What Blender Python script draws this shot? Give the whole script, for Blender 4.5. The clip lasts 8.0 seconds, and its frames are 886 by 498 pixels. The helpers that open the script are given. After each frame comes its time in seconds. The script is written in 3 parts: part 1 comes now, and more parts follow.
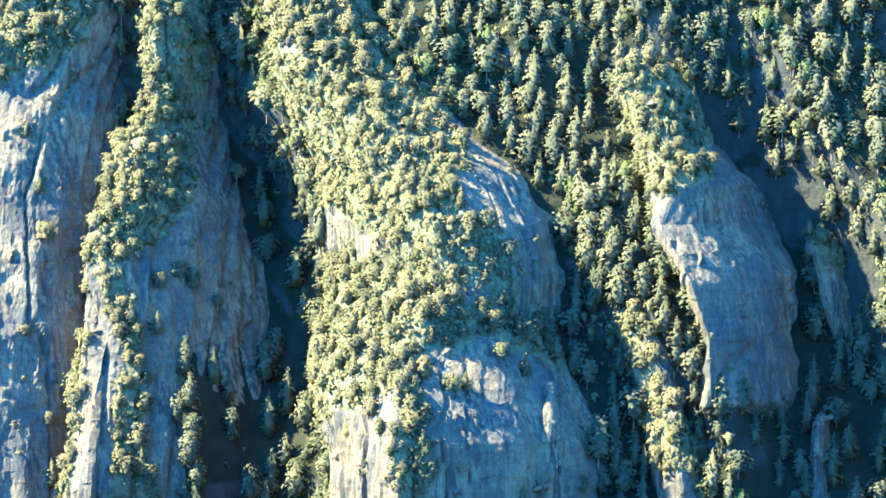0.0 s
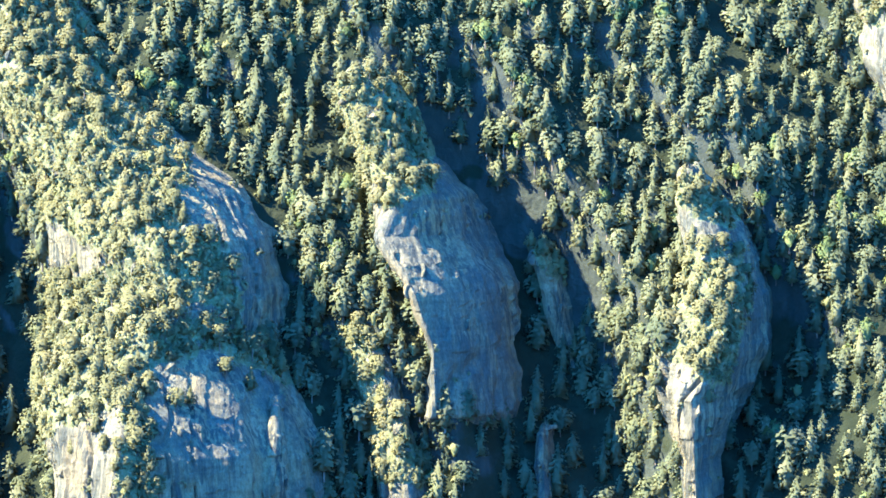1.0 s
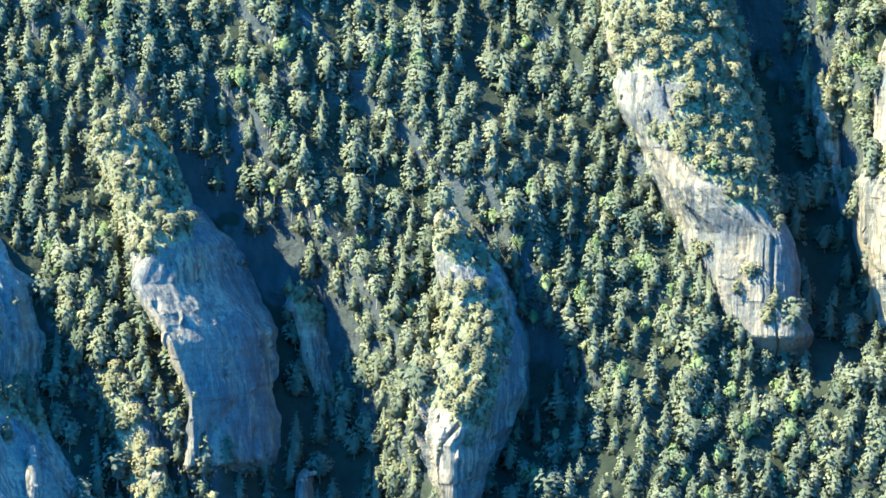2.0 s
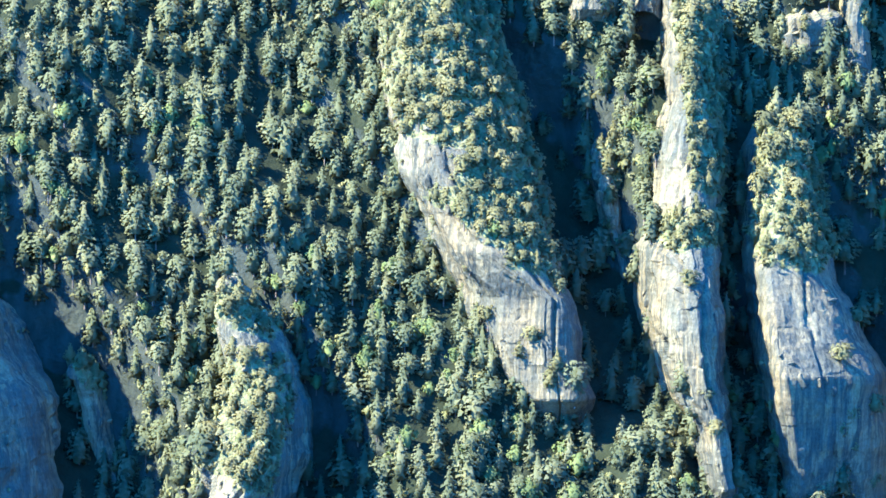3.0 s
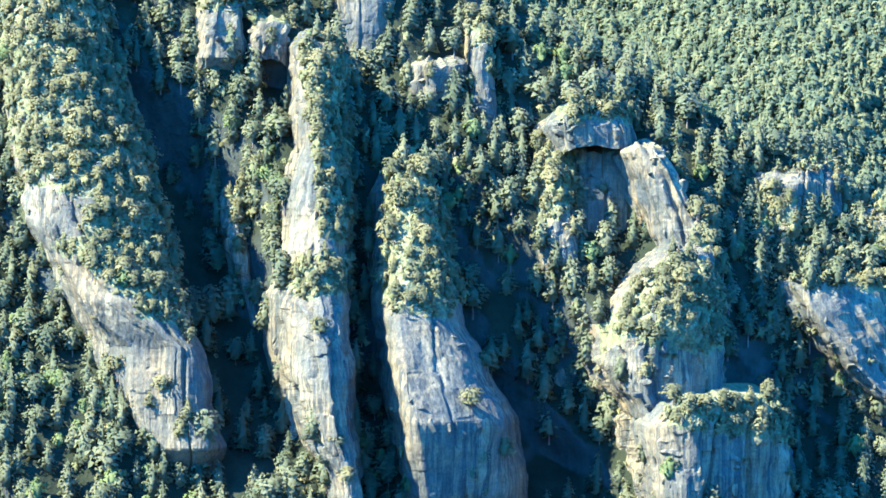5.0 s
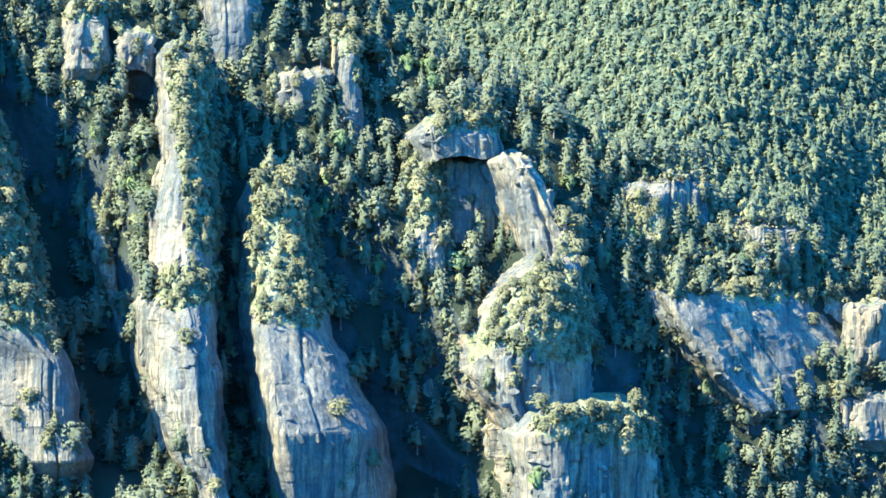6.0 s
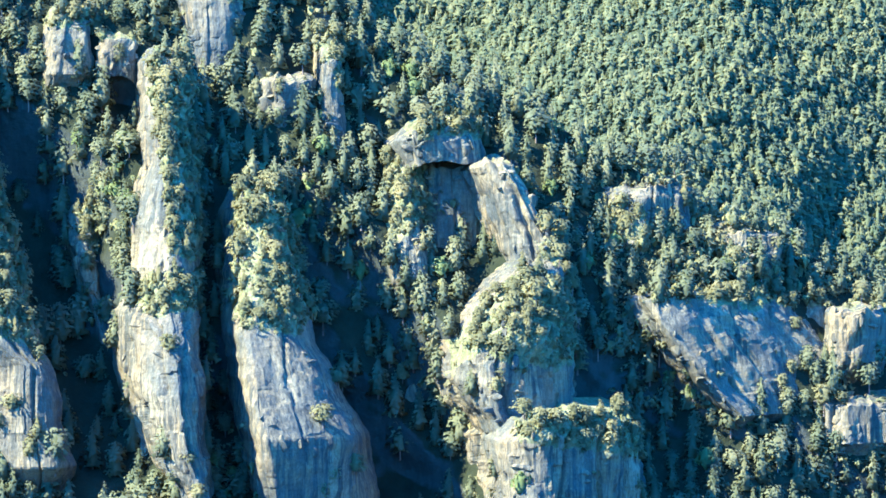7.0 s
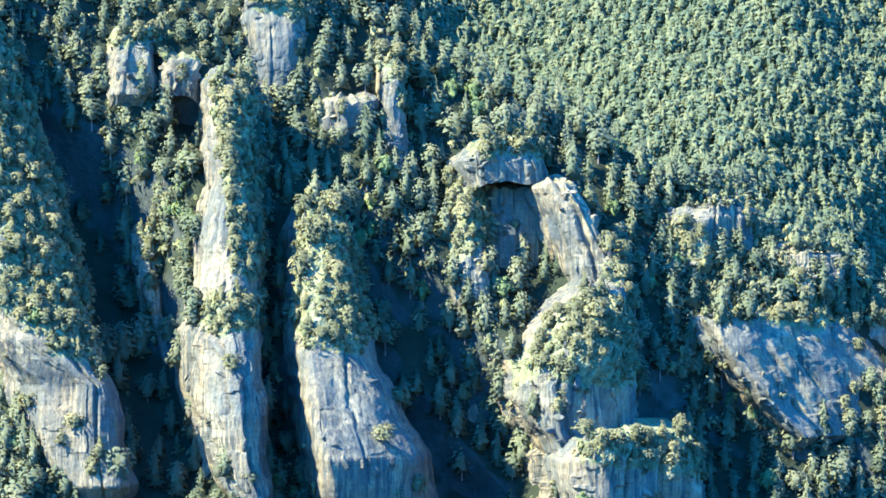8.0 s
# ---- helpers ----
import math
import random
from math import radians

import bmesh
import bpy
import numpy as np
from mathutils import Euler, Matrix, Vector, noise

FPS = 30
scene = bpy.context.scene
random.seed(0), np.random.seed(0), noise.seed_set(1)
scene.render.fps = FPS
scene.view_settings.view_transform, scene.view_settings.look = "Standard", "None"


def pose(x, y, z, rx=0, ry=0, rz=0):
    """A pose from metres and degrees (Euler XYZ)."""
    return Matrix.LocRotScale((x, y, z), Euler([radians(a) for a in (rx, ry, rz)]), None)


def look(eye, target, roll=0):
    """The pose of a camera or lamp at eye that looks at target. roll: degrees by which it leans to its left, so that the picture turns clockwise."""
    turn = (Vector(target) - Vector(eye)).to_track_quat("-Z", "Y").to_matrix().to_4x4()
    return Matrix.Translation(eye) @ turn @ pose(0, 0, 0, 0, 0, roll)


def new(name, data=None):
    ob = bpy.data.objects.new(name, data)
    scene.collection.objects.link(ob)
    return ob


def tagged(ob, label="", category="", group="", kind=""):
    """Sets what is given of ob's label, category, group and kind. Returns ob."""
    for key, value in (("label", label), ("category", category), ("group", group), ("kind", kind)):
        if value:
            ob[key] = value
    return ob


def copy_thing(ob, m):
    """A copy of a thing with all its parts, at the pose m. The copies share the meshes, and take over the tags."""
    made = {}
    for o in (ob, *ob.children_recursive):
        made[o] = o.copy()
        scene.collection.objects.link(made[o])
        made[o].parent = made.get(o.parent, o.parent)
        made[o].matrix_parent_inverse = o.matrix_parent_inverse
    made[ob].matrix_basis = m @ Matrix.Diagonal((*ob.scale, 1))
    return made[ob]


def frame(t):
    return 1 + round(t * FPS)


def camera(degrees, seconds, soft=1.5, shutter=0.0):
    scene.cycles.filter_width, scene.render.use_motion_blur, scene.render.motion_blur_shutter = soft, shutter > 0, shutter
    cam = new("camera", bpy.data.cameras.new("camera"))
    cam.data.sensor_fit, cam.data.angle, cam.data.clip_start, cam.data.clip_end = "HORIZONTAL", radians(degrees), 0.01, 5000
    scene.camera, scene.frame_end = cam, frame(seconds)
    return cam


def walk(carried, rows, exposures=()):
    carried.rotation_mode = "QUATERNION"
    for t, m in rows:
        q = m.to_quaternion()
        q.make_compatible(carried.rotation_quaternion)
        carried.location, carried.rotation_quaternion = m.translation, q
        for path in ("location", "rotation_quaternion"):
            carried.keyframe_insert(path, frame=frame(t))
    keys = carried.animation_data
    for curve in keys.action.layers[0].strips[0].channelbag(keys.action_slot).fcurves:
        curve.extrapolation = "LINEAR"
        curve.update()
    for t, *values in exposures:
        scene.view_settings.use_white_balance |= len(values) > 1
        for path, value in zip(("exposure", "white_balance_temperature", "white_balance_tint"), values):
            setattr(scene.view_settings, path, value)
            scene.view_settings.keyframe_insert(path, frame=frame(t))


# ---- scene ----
# The camera stands on the far rim of the gorge and turns to follow the cliffs.
cam = camera(15.0, 8.0, soft=1.6)
EYE = 200.0
EXPO, KELVIN, TINT = 3.12, 5250, 6
ROWS = [
    (0.0, 10.770, -3.699, -1.045),
    (0.5, 8.689, -3.574, -0.859),
    (1.0, 6.059, -3.402, -0.705),
    (1.5, 3.890, -3.071, -0.512),
    (1.7, 3.094, -2.900, -0.488),
    (2.8, -1.028, -1.618, -0.232),
    (3.0, -1.765, -1.441, -0.184),
    (3.5, -3.481, -1.135, -0.047),
    (4.0, -5.239, -0.927, 0.079),
    (4.5, -6.699, -0.783, 0.223),
    (5.0, -8.075, -0.636, 0.362),
    (5.2, -8.574, -0.583, 0.418),
    (6.3, -10.733, -0.463, 0.586),
    (6.5, -10.845, -0.460, 0.619),
    (7.0, -10.633, -0.391, 0.687),
    (7.5, -9.965, -0.252, 0.673),
    (8.0, -9.578, -0.035, 0.577),
]
walk(cam, [(t, pose(0, 0, EYE, 90 + pitch, 0, yaw) @ pose(0, 0, 0, 0, 0, -roll)) for t, yaw, pitch, roll in ROWS],
     [(0.0, EXPO + 0.4, KELVIN + 900, TINT), (1.5, EXPO + 0.15, KELVIN + 400, TINT), (3.5, EXPO, KELVIN, TINT), (8.0, EXPO - 0.08, KELVIN, TINT)])

# ---- light: a clear morning, low sun raking along the cliffs ----
SUN_AZ, SUN_EL = 17.0, 43.0     # degrees out of the cliff line towards the valley, and above the horizon
to_sun = Vector((-math.cos(radians(SUN_EL)) * math.cos(radians(SUN_AZ)), -math.cos(radians(SUN_EL)) * math.sin(radians(SUN_AZ)), math.sin(radians(SUN_EL))))
sun_data = bpy.data.lights.new("sun", "SUN")
sun_data.energy, sun_data.angle, sun_data.color = 4.0, radians(0.5), (1.0, 0.905, 0.61)
sun = new("sun", sun_data)
sun.matrix_world = look((0, 0, 900), Vector((0, 0, 900)) - to_sun)
world = bpy.data.worlds.new("sky")
scene.world = world
world.use_nodes = True
wn = world.node_tree
sky = wn.nodes.new("ShaderNodeTexSky")
sky.sky_type, sky.sun_disc = "NISHITA", False
sky.sun_elevation, sky.sun_rotation = radians(SUN_EL), math.atan2(to_sun.x, to_sun.y) % (2 * math.pi)
sky.altitude, sky.air_density, sky.dust_density, sky.ozone_density = 600, 1.0, 0.3, 6.0
deep_blue = wn.nodes.new("ShaderNodeMix")
deep_blue.data_type, deep_blue.blend_type = "RGBA", "MULTIPLY"
deep_blue.inputs[0].default_value, deep_blue.inputs[7].default_value = 1.0, (0.15, 0.56, 0.97, 1)
wn.links.new(sky.outputs[0], deep_blue.inputs[6])
wn.links.new(deep_blue.outputs[2], wn.nodes["Background"].inputs[0])
wn.nodes["Background"].inputs[1].default_value = 0.19


# ---- numbers: smooth noise on arrays ----
def hashed(i, j, k, seed):
    n = (i * 374761393 + j * 668265263 + k * 2147483647 + seed * 974711) & 0xFFFFFFFF
    n = ((n ^ (n >> 13)) * 1274126177) & 0xFFFFFFFF
    n = ((n ^ (n >> 16)) * 2246822519) & 0xFFFFFFFF
    return ((n ^ (n >> 15)) & 0xFFFF) / 32767.5 - 1.0


def value_noise(x, y, z, seed=0):
    x, y, z = np.broadcast_arrays(np.asarray(x, float), np.asarray(y, float), np.asarray(z, float))
    i, j, k = (np.floor(a).astype(np.int64) for a in (x, y, z))
    f, g, h = (a - b for a, b in ((x, i), (y, j), (z, k)))
    f, g, h = (a * a * (3 - 2 * a) for a in (f, g, h))
    out = 0
    for a in (0, 1):
        for b in (0, 1):
            for c in (0, 1):
                out = out + hashed(i + a, j + b, k + c, seed) * (f if a else 1 - f) * (g if b else 1 - g) * (h if c else 1 - h)
    return out


def fbm(x, y, z, seed=0, octaves=4):
    out, amp = 0, 1.0
    for o in range(octaves):
        out = out + amp * value_noise(x * 2 ** o, y * 2 ** o, z * 2 ** o, seed + o)
        amp *= 0.5
    return out / 1.5


def ridged(x, y, z, seed=0, octaves=3):
    out, amp = 0, 1.0
    for o in range(octaves):
        out = out + amp * (1 - 2 * np.abs(value_noise(x * 2 ** o, y * 2 ** o, z * 2 ** o, seed + o)))
        amp *= 0.5
    return out / 1.5


def mesh_from(name, verts, faces, material=None, smooth=False):
    """A mesh of equal-sided faces out of arrays."""
    verts, faces = np.asarray(verts, np.float32), np.asarray(faces, np.int32)
    me = bpy.data.meshes.new(name)
    n, k = faces.shape
    me.vertices.add(len(verts))
    me.vertices.foreach_set("co", verts.ravel())
    me.loops.add(n * k)
    me.loops.foreach_set("vertex_index", faces.ravel())
    me.polygons.add(n)
    me.polygons.foreach_set("loop_start", np.arange(0, n * k, k, dtype=np.int32))
    me.polygons.foreach_set("use_smooth", np.full(n, smooth))
    me.update(calc_edges=True)
    if material:
        me.materials.append(material)
    return me


def grid_faces(rows, cols):
    a = (np.arange(rows - 1)[:, None] * cols + np.arange(cols - 1)[None, :]).ravel()
    return np.stack([a, a + 1, a + cols + 1, a + cols], 1)


# ---- materials ----
def material(name, rough=0.9):
    m = bpy.data.materials.new(name)
    m.use_nodes = True
    b = m.node_tree.nodes["Principled BSDF"]
    b.inputs["Roughness"].default_value = rough
    b.inputs["Specular IOR Level"].default_value = 0.15
    return m, m.node_tree, b


def node(nt, kind, **inputs):
    n = nt.nodes.new(kind)
    for key, value in inputs.items():
        n.inputs[key.replace("_", " ")].default_value = value
    return n


def position(nt, scale, stretch=(1, 1, 1)):
    g = nt.nodes.new("ShaderNodeNewGeometry")
    mp = nt.nodes.new("ShaderNodeMapping")
    mp.inputs["Scale"].default_value = [scale * s for s in stretch]
    nt.links.new(g.outputs["Position"], mp.inputs["Vector"])
    return mp.outputs[0]


def noise_tex(nt, scale, stretch=(1, 1, 1), detail=4.0, rough=0.6):
    n = node(nt, "ShaderNodeTexNoise", Scale=1.0, Detail=detail, Roughness=rough)
    nt.links.new(position(nt, scale, stretch), n.inputs["Vector"])
    return n.outputs[0]


def ramp(nt, value, *stops):
    r = nt.nodes.new("ShaderNodeValToRGB")
    e = r.color_ramp.elements
    while len(e) < len(stops):
        e.new(0.5)
    for el, (pos, col) in zip(e, stops):
        el.position, el.color = pos, (*col, 1) if len(col) == 3 else col
    nt.links.new(value, r.inputs[0])
    return r.outputs[0]


def mix(nt, factor, a, b, mode="MIX"):
    m = nt.nodes.new("ShaderNodeMix")
    m.data_type, m.blend_type = "RGBA", mode
    for sock, val in ((m.inputs[0], factor), (m.inputs[6], a), (m.inputs[7], b)):
        if isinstance(val, bpy.types.NodeSocket):
            nt.links.new(val, sock)
        else:
            sock.default_value = (*val, 1) if isinstance(val, tuple) else val
    return m.outputs[2]


def grey(v):
    return (v, v, v)


def rock_material(name, light, tan, stain):
    m, nt, b = material(name, 0.92)
    broad = ramp(nt, noise_tex(nt, 0.07, (1, 1, 0.4), 5), (0.36, light), (0.5, tuple(0.5 * (a + c) for a, c in zip(light, tan))), (0.66, tan))
    # dark water streaks that run down in sheaves
    streak = ramp(nt, noise_tex(nt, 0.6, (1, 1, 0.035), 4, 0.6), (0.45, grey(0)), (0.55, grey(1)))
    sheaf = ramp(nt, noise_tex(nt, 0.075, (1, 1, 0.5), 3), (0.36, grey(0.2)), (0.58, grey(0.92)))
    col = mix(nt, mix(nt, 1.0, streak, sheaf, "MULTIPLY"), broad, stain)
    weather = ramp(nt, noise_tex(nt, 0.05, (1, 1, 0.8), 7, 0.68), (0.44, grey(0)), (0.6, grey(0.78)))
    col = mix(nt, weather, col, (0.075, 0.078, 0.066))
    thin = ramp(nt, noise_tex(nt, 1.5, (1, 1, 0.08), 4), (0.35, grey(0.82)), (0.6, grey(1.08)))
    col = mix(nt, 1.0, col, thin, "MULTIPLY")
    bed = ramp(nt, noise_tex(nt, 0.5, (0.12, 0.12, 1.6), 4), (0.34, grey(0.88)), (0.55, grey(1.04)))
    col = mix(nt, 1.0, col, bed, "MULTIPLY")
    grain = ramp(nt, noise_tex(nt, 1.7, (1, 1, 0.7), 6, 0.7), (0.32, grey(0.66)), (0.68, grey(1.18)))
    col = mix(nt, 1.0, col, grain, "MULTIPLY")
    # dark spots painted as the shade inside small holes; no depth is cut
    hole_shade = ramp(nt, noise_tex(nt, 0.55, (1, 1, 0.35), 3), (0.68, grey(0)), (0.73, grey(1)))
    col = mix(nt, hole_shade, col, (0.05, 0.05, 0.05))
    # turf and moss where plants hold
    a = nt.nodes.new("ShaderNodeAttribute")
    a.attribute_name = "turf"
    thick = nt.nodes.new("ShaderNodeMath")
    thick.operation = "MULTIPLY_ADD"
    nt.links.new(noise_tex(nt, 0.3, (1, 1, 0.8), 5, 0.65), thick.inputs[0])
    thick.inputs[1].default_value = 1.3
    less = nt.nodes.new("ShaderNodeMath")
    less.operation = "SUBTRACT"
    nt.links.new(a.outputs["Fac"], less.inputs[0])
    less.inputs[1].default_value = 0.95
    nt.links.new(less.outputs[0], thick.inputs[2])
    mask = ramp(nt, thick.outputs[0], (0.5, grey(0)), (0.62, grey(1)))
    turf = ramp(nt, noise_tex(nt, 0.6, (1, 1, 1), 5), (0.3, (0.075, 0.08, 0.035)), (0.52, (0.15, 0.14, 0.065)), (0.75, (0.24, 0.21, 0.12)))
    nt.links.new(mix(nt, mask, col, turf), b.inputs["Base Color"])
    bump = node(nt, "ShaderNodeBump", Strength=1.0, Distance=0.9)
    nt.links.new(noise_tex(nt, 0.6, (1, 1, 0.55), 9, 0.7), bump.inputs["Height"])
    nt.links.new(bump.outputs[0], b.inputs["Normal"])
    return m


def leaf_material(name, dark, mid, bright):
    m, nt, b = material(name, 0.75)
    near = noise_tex(nt, 0.11, (1, 1, 1), 2)
    g = nt.nodes.new("ShaderNodeNewGeometry")
    mixed = nt.nodes.new("ShaderNodeMath")
    mixed.operation = "MULTIPLY_ADD"
    nt.links.new(g.outputs["Random Per Island"], mixed.inputs[0])
    mixed.inputs[1].default_value = 0.22
    half = nt.nodes.new("ShaderNodeMath")
    half.operation = "MULTIPLY_ADD"
    nt.links.new(near, half.inputs[0])
    half.inputs[1].default_value, half.inputs[2].default_value = 1.4, -0.29
    nt.links.new(half.outputs[0], mixed.inputs[2])
    col = ramp(nt, mixed.outputs[0], (0.2, dark), (0.5, mid), (0.85, bright))
    nt.links.new(col, b.inputs["Base Color"])
    tr = nt.nodes.new("ShaderNodeBsdfTranslucent")
    nt.links.new(col, tr.inputs[0])
    ms = nt.nodes.new("ShaderNodeMixShader")
    ms.inputs[0].default_value = 0.4
    out = nt.nodes["Material Output"]
    nt.links.new(b.outputs[0], ms.inputs[1])
    nt.links.new(tr.outputs[0], ms.inputs[2])
    nt.links.new(ms.outputs[0], out.inputs[0])
    return m


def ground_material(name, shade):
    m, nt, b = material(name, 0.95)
    # soil and stone are darkened in colour to stand in for shade between trees
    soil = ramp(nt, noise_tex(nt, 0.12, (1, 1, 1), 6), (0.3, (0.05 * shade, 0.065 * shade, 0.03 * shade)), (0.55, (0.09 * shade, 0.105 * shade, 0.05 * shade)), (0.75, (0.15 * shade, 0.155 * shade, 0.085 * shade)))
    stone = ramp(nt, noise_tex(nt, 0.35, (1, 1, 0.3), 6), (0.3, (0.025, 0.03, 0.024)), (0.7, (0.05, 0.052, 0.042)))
    g = nt.nodes.new("ShaderNodeNewGeometry")
    sep = nt.nodes.new("ShaderNodeSeparateXYZ")
    nt.links.new(g.outputs["Normal"], sep.inputs[0])
    add = nt.nodes.new("ShaderNodeMath")
    add.operation = "MULTIPLY_ADD"
    nt.links.new(noise_tex(nt, 0.08, (1, 1, 1), 5), add.inputs[0])
    add.inputs[1].default_value = 0.8
    nt.links.new(sep.outputs[2], add.inputs[2])
    mask = ramp(nt, add.outputs[0], (0.45, grey(0)), (0.62, grey(1)))
    nt.links.new(mix(nt, mask, stone, soil), b.inputs["Base Color"])
    bump = node(nt, "ShaderNodeBump", Strength=1.0, Distance=0.8)
    nt.links.new(noise_tex(nt, 0.5, (1, 1, 1), 8), bump.inputs["Height"])
    nt.links.new(bump.outputs[0], b.inputs["Normal"])
    return m


def bark_material():
    m, nt, b = material("bark", 0.9)
    nt.links.new(ramp(nt, noise_tex(nt, 1.5, (1, 1, 0.2)), (0.3, (0.07, 0.055, 0.045)), (0.7, (0.22, 0.16, 0.12))), b.inputs["Base Color"])
    return m


ROCK = rock_material("limestone", (0.238, 0.194, 0.115), (0.212, 0.15, 0.076), (0.05, 0.052, 0.044))
PINE = leaf_material("pine_needles", (0.062, 0.075, 0.043), (0.116, 0.122, 0.065), (0.182, 0.17, 0.09))
DRY_PINE = leaf_material("dry_pine_needles", (0.08, 0.08, 0.04), (0.145, 0.132, 0.06), (0.21, 0.178, 0.082))
GREEN = leaf_material("broad_leaves", (0.085, 0.11, 0.042), (0.128, 0.152, 0.054), (0.175, 0.195, 0.07))
OAK = leaf_material("oak_leaves", (0.135, 0.14, 0.06), (0.205, 0.194, 0.082), (0.275, 0.242, 0.112))
SHRUB = leaf_material("shrub_leaves", (0.115, 0.11, 0.055), (0.17, 0.155, 0.072), (0.22, 0.19, 0.1))
FAR_LEAF = leaf_material("far_needles", (0.056, 0.08, 0.052), (0.11, 0.122, 0.06), (0.185, 0.174, 0.078))
# shade under the trees put into the ground colours, deepest on the near hillside
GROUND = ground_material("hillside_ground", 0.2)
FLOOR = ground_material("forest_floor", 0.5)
BARK = bark_material()

# ---- the plan: a gorge side that leans back, with rock ribs and towers standing out of it ----
ROCKS = []


def stand(name, turned, blunt, *levels):
    """A rock: the turn of its west flank to the sun, bluntness, and levels (height, west edge, front edge, east edge, how far north its front stands)."""
    ROCKS.append((name, turned, blunt, list(levels)))


stand('west_wall', 45, 2.2,
      (42.8, -346.3, -320.4, -286.3, 925.8), (108.0, -356.9, -330.3, -295.3, 952.7), (151.3, -364.3, -337.2, -294.4, 976.5), (181.3, -368.9, -335.9, -297.9, 993.0), (203.9, -369.9, -327.5, -298.3, 1005.4), (223.4, -370.3, -329.3, -301.7, 1016.1))
stand('spine', 42, 1.7,
      (44.0, -295.9, -282.3, -236.8, 929.5), (65.3, -292.4, -281.4, -237.6, 931.2), (94.6, -295.6, -284.0, -243.0, 947.3), (114.6, -294.5, -285.3, -246.9, 958.3), (135.5, -294.8, -287.8, -252.8, 969.8), (143.3, -295.7, -284.2, -257.0, 975.2), (163.1, -296.8, -283.4, -264.6, 993.1), (174.2, -286.7, -281.3, -268.7, 1001.1), (201.2, -288.4, -283.0, -269.5, 1005.9), (220.4, -293.5, -286.2, -272.6, 1016.5))
stand('great_buttress_back', 60, 2.4,
      (112.2, -229.3, -182.5, -143.3, 941.0), (129.8, -231.9, -178.9, -146.9, 946.3), (143.6, -234.9, -183.8, -149.9, 948.2), (158.5, -240.0, -193.0, -162.0, 958.7), (169.0, -243.4, -206.1, -177.0, 968.1), (190.1, -248.8, -231.0, -196.4, 987.1), (219.2, -256.2, -244.0, -219.2, 1010.4))
stand('great_buttress_front', 60, 2.0,
      (52.9, -216.7, -183.3, -121.3, 902.4), (73.2, -218.6, -184.0, -123.5, 903.6), (85.6, -221.2, -184.1, -127.0, 904.6), (94.0, -225.4, -185.4, -132.5, 909.0), (107.5, -229.1, -187.2, -142.4, 920.4), (116.4, -227.6, -185.0, -152.6, 928.5), (124.0, -224.4, -181.6, -160.4, 935.3))
stand('scar_flake', 45, 1.8,
      (50.0, -157.5, -147.0, -141.0, 925.5), (75.0, -154.5, -147.0, -142.0, 928.0), (97.0, -149.3, -147.5, -146.0, 942.0))
stand('leaning_rib', 38, 1.9,
      (94.3, -105.0, -102.9, -80.8, 955.1), (113.6, -106.5, -104.0, -82.2, 957.1), (129.6, -112.7, -109.9, -84.7, 958.5), (145.4, -123.1, -120.2, -92.4, 967.2), (155.7, -126.6, -116.7, -98.9, 972.9), (167.5, -133.6, -120.3, -110.3, 979.9), (178.8, -140.5, -126.3, -113.7, 985.6), (187.0, -141.9, -132.1, -117.8, 990.1), (190.6, -140.2, -132.6, -122.5, 993.7))
stand('small_spur', 34, 1.7,
      (57.7, -117.3, -106.9, -99.4, 937.0), (76.5, -120.5, -109.3, -102.1, 939.8), (91.9, -125.1, -112.6, -106.5, 944.4), (105.7, -129.7, -117.5, -109.3, 949.2), (115.6, -133.5, -123.2, -115.1, 954.2), (123.7, -131.1, -127.8, -123.2, 959.0))
stand('short_crag', 30, 1.8,
      (107.5, -70.1, -63.6, -55.5, 968.4), (121.8, -75.5, -68.2, -60.9, 971.2), (134.7, -78.5, -71.9, -65.4, 972.5), (143.5, -78.9, -75.5, -71.4, 973.8))
stand('low_crag', 30, 1.8,
      (55.9, -76.0, -69.7, -63.4, 939.0), (74.6, -75.0, -70.5, -66.7, 944.8), (90.2, -73.6, -72.0, -70.4, 950.5))
stand('twin_crag', 36, 1.8,
      (69.9, -31.4, -27.4, -21.0, 944.7), (84.2, -33.2, -28.4, -22.0, 946.1), (101.6, -38.2, -29.4, -11.9, 947.9), (115.9, -41.2, -22.5, -8.6, 950.8), (130.0, -35.2, -20.4, -7.8, 956.8), (141.6, -32.8, -24.7, -11.8, 963.1), (154.4, -36.4, -29.1, -16.9, 970.2), (163.0, -37.0, -33.4, -27.7, 974.9))
stand('pale_face', 40, 2.2,
      (131.5, 51.3, 61.2, 76.0, 975.6), (146.2, 39.9, 59.6, 72.8, 977.0), (161.0, 31.2, 59.7, 69.6, 978.5), (174.1, 27.3, 45.8, 64.8, 981.0), (187.2, 22.9, 36.2, 62.8, 988.2), (198.8, 15.5, 29.7, 61.5, 994.6), (215.6, 12.3, 24.9, 57.8, 1003.8), (238.0, 10.8, 21.8, 50.9, 1017.2), (262.7, 10.1, 22.1, 44.6, 1030.8), (277.0, 11.9, 20.6, 38.0, 1038.7))
stand('needle', 28, 1.8,
      (166.9, 82.9, 86.3, 90.5, 999.0), (182.0, 78.9, 82.6, 86.5, 1002.0), (195.5, 75.3, 80.4, 85.5, 1004.7), (206.0, 76.4, 80.5, 85.0, 1010.5))
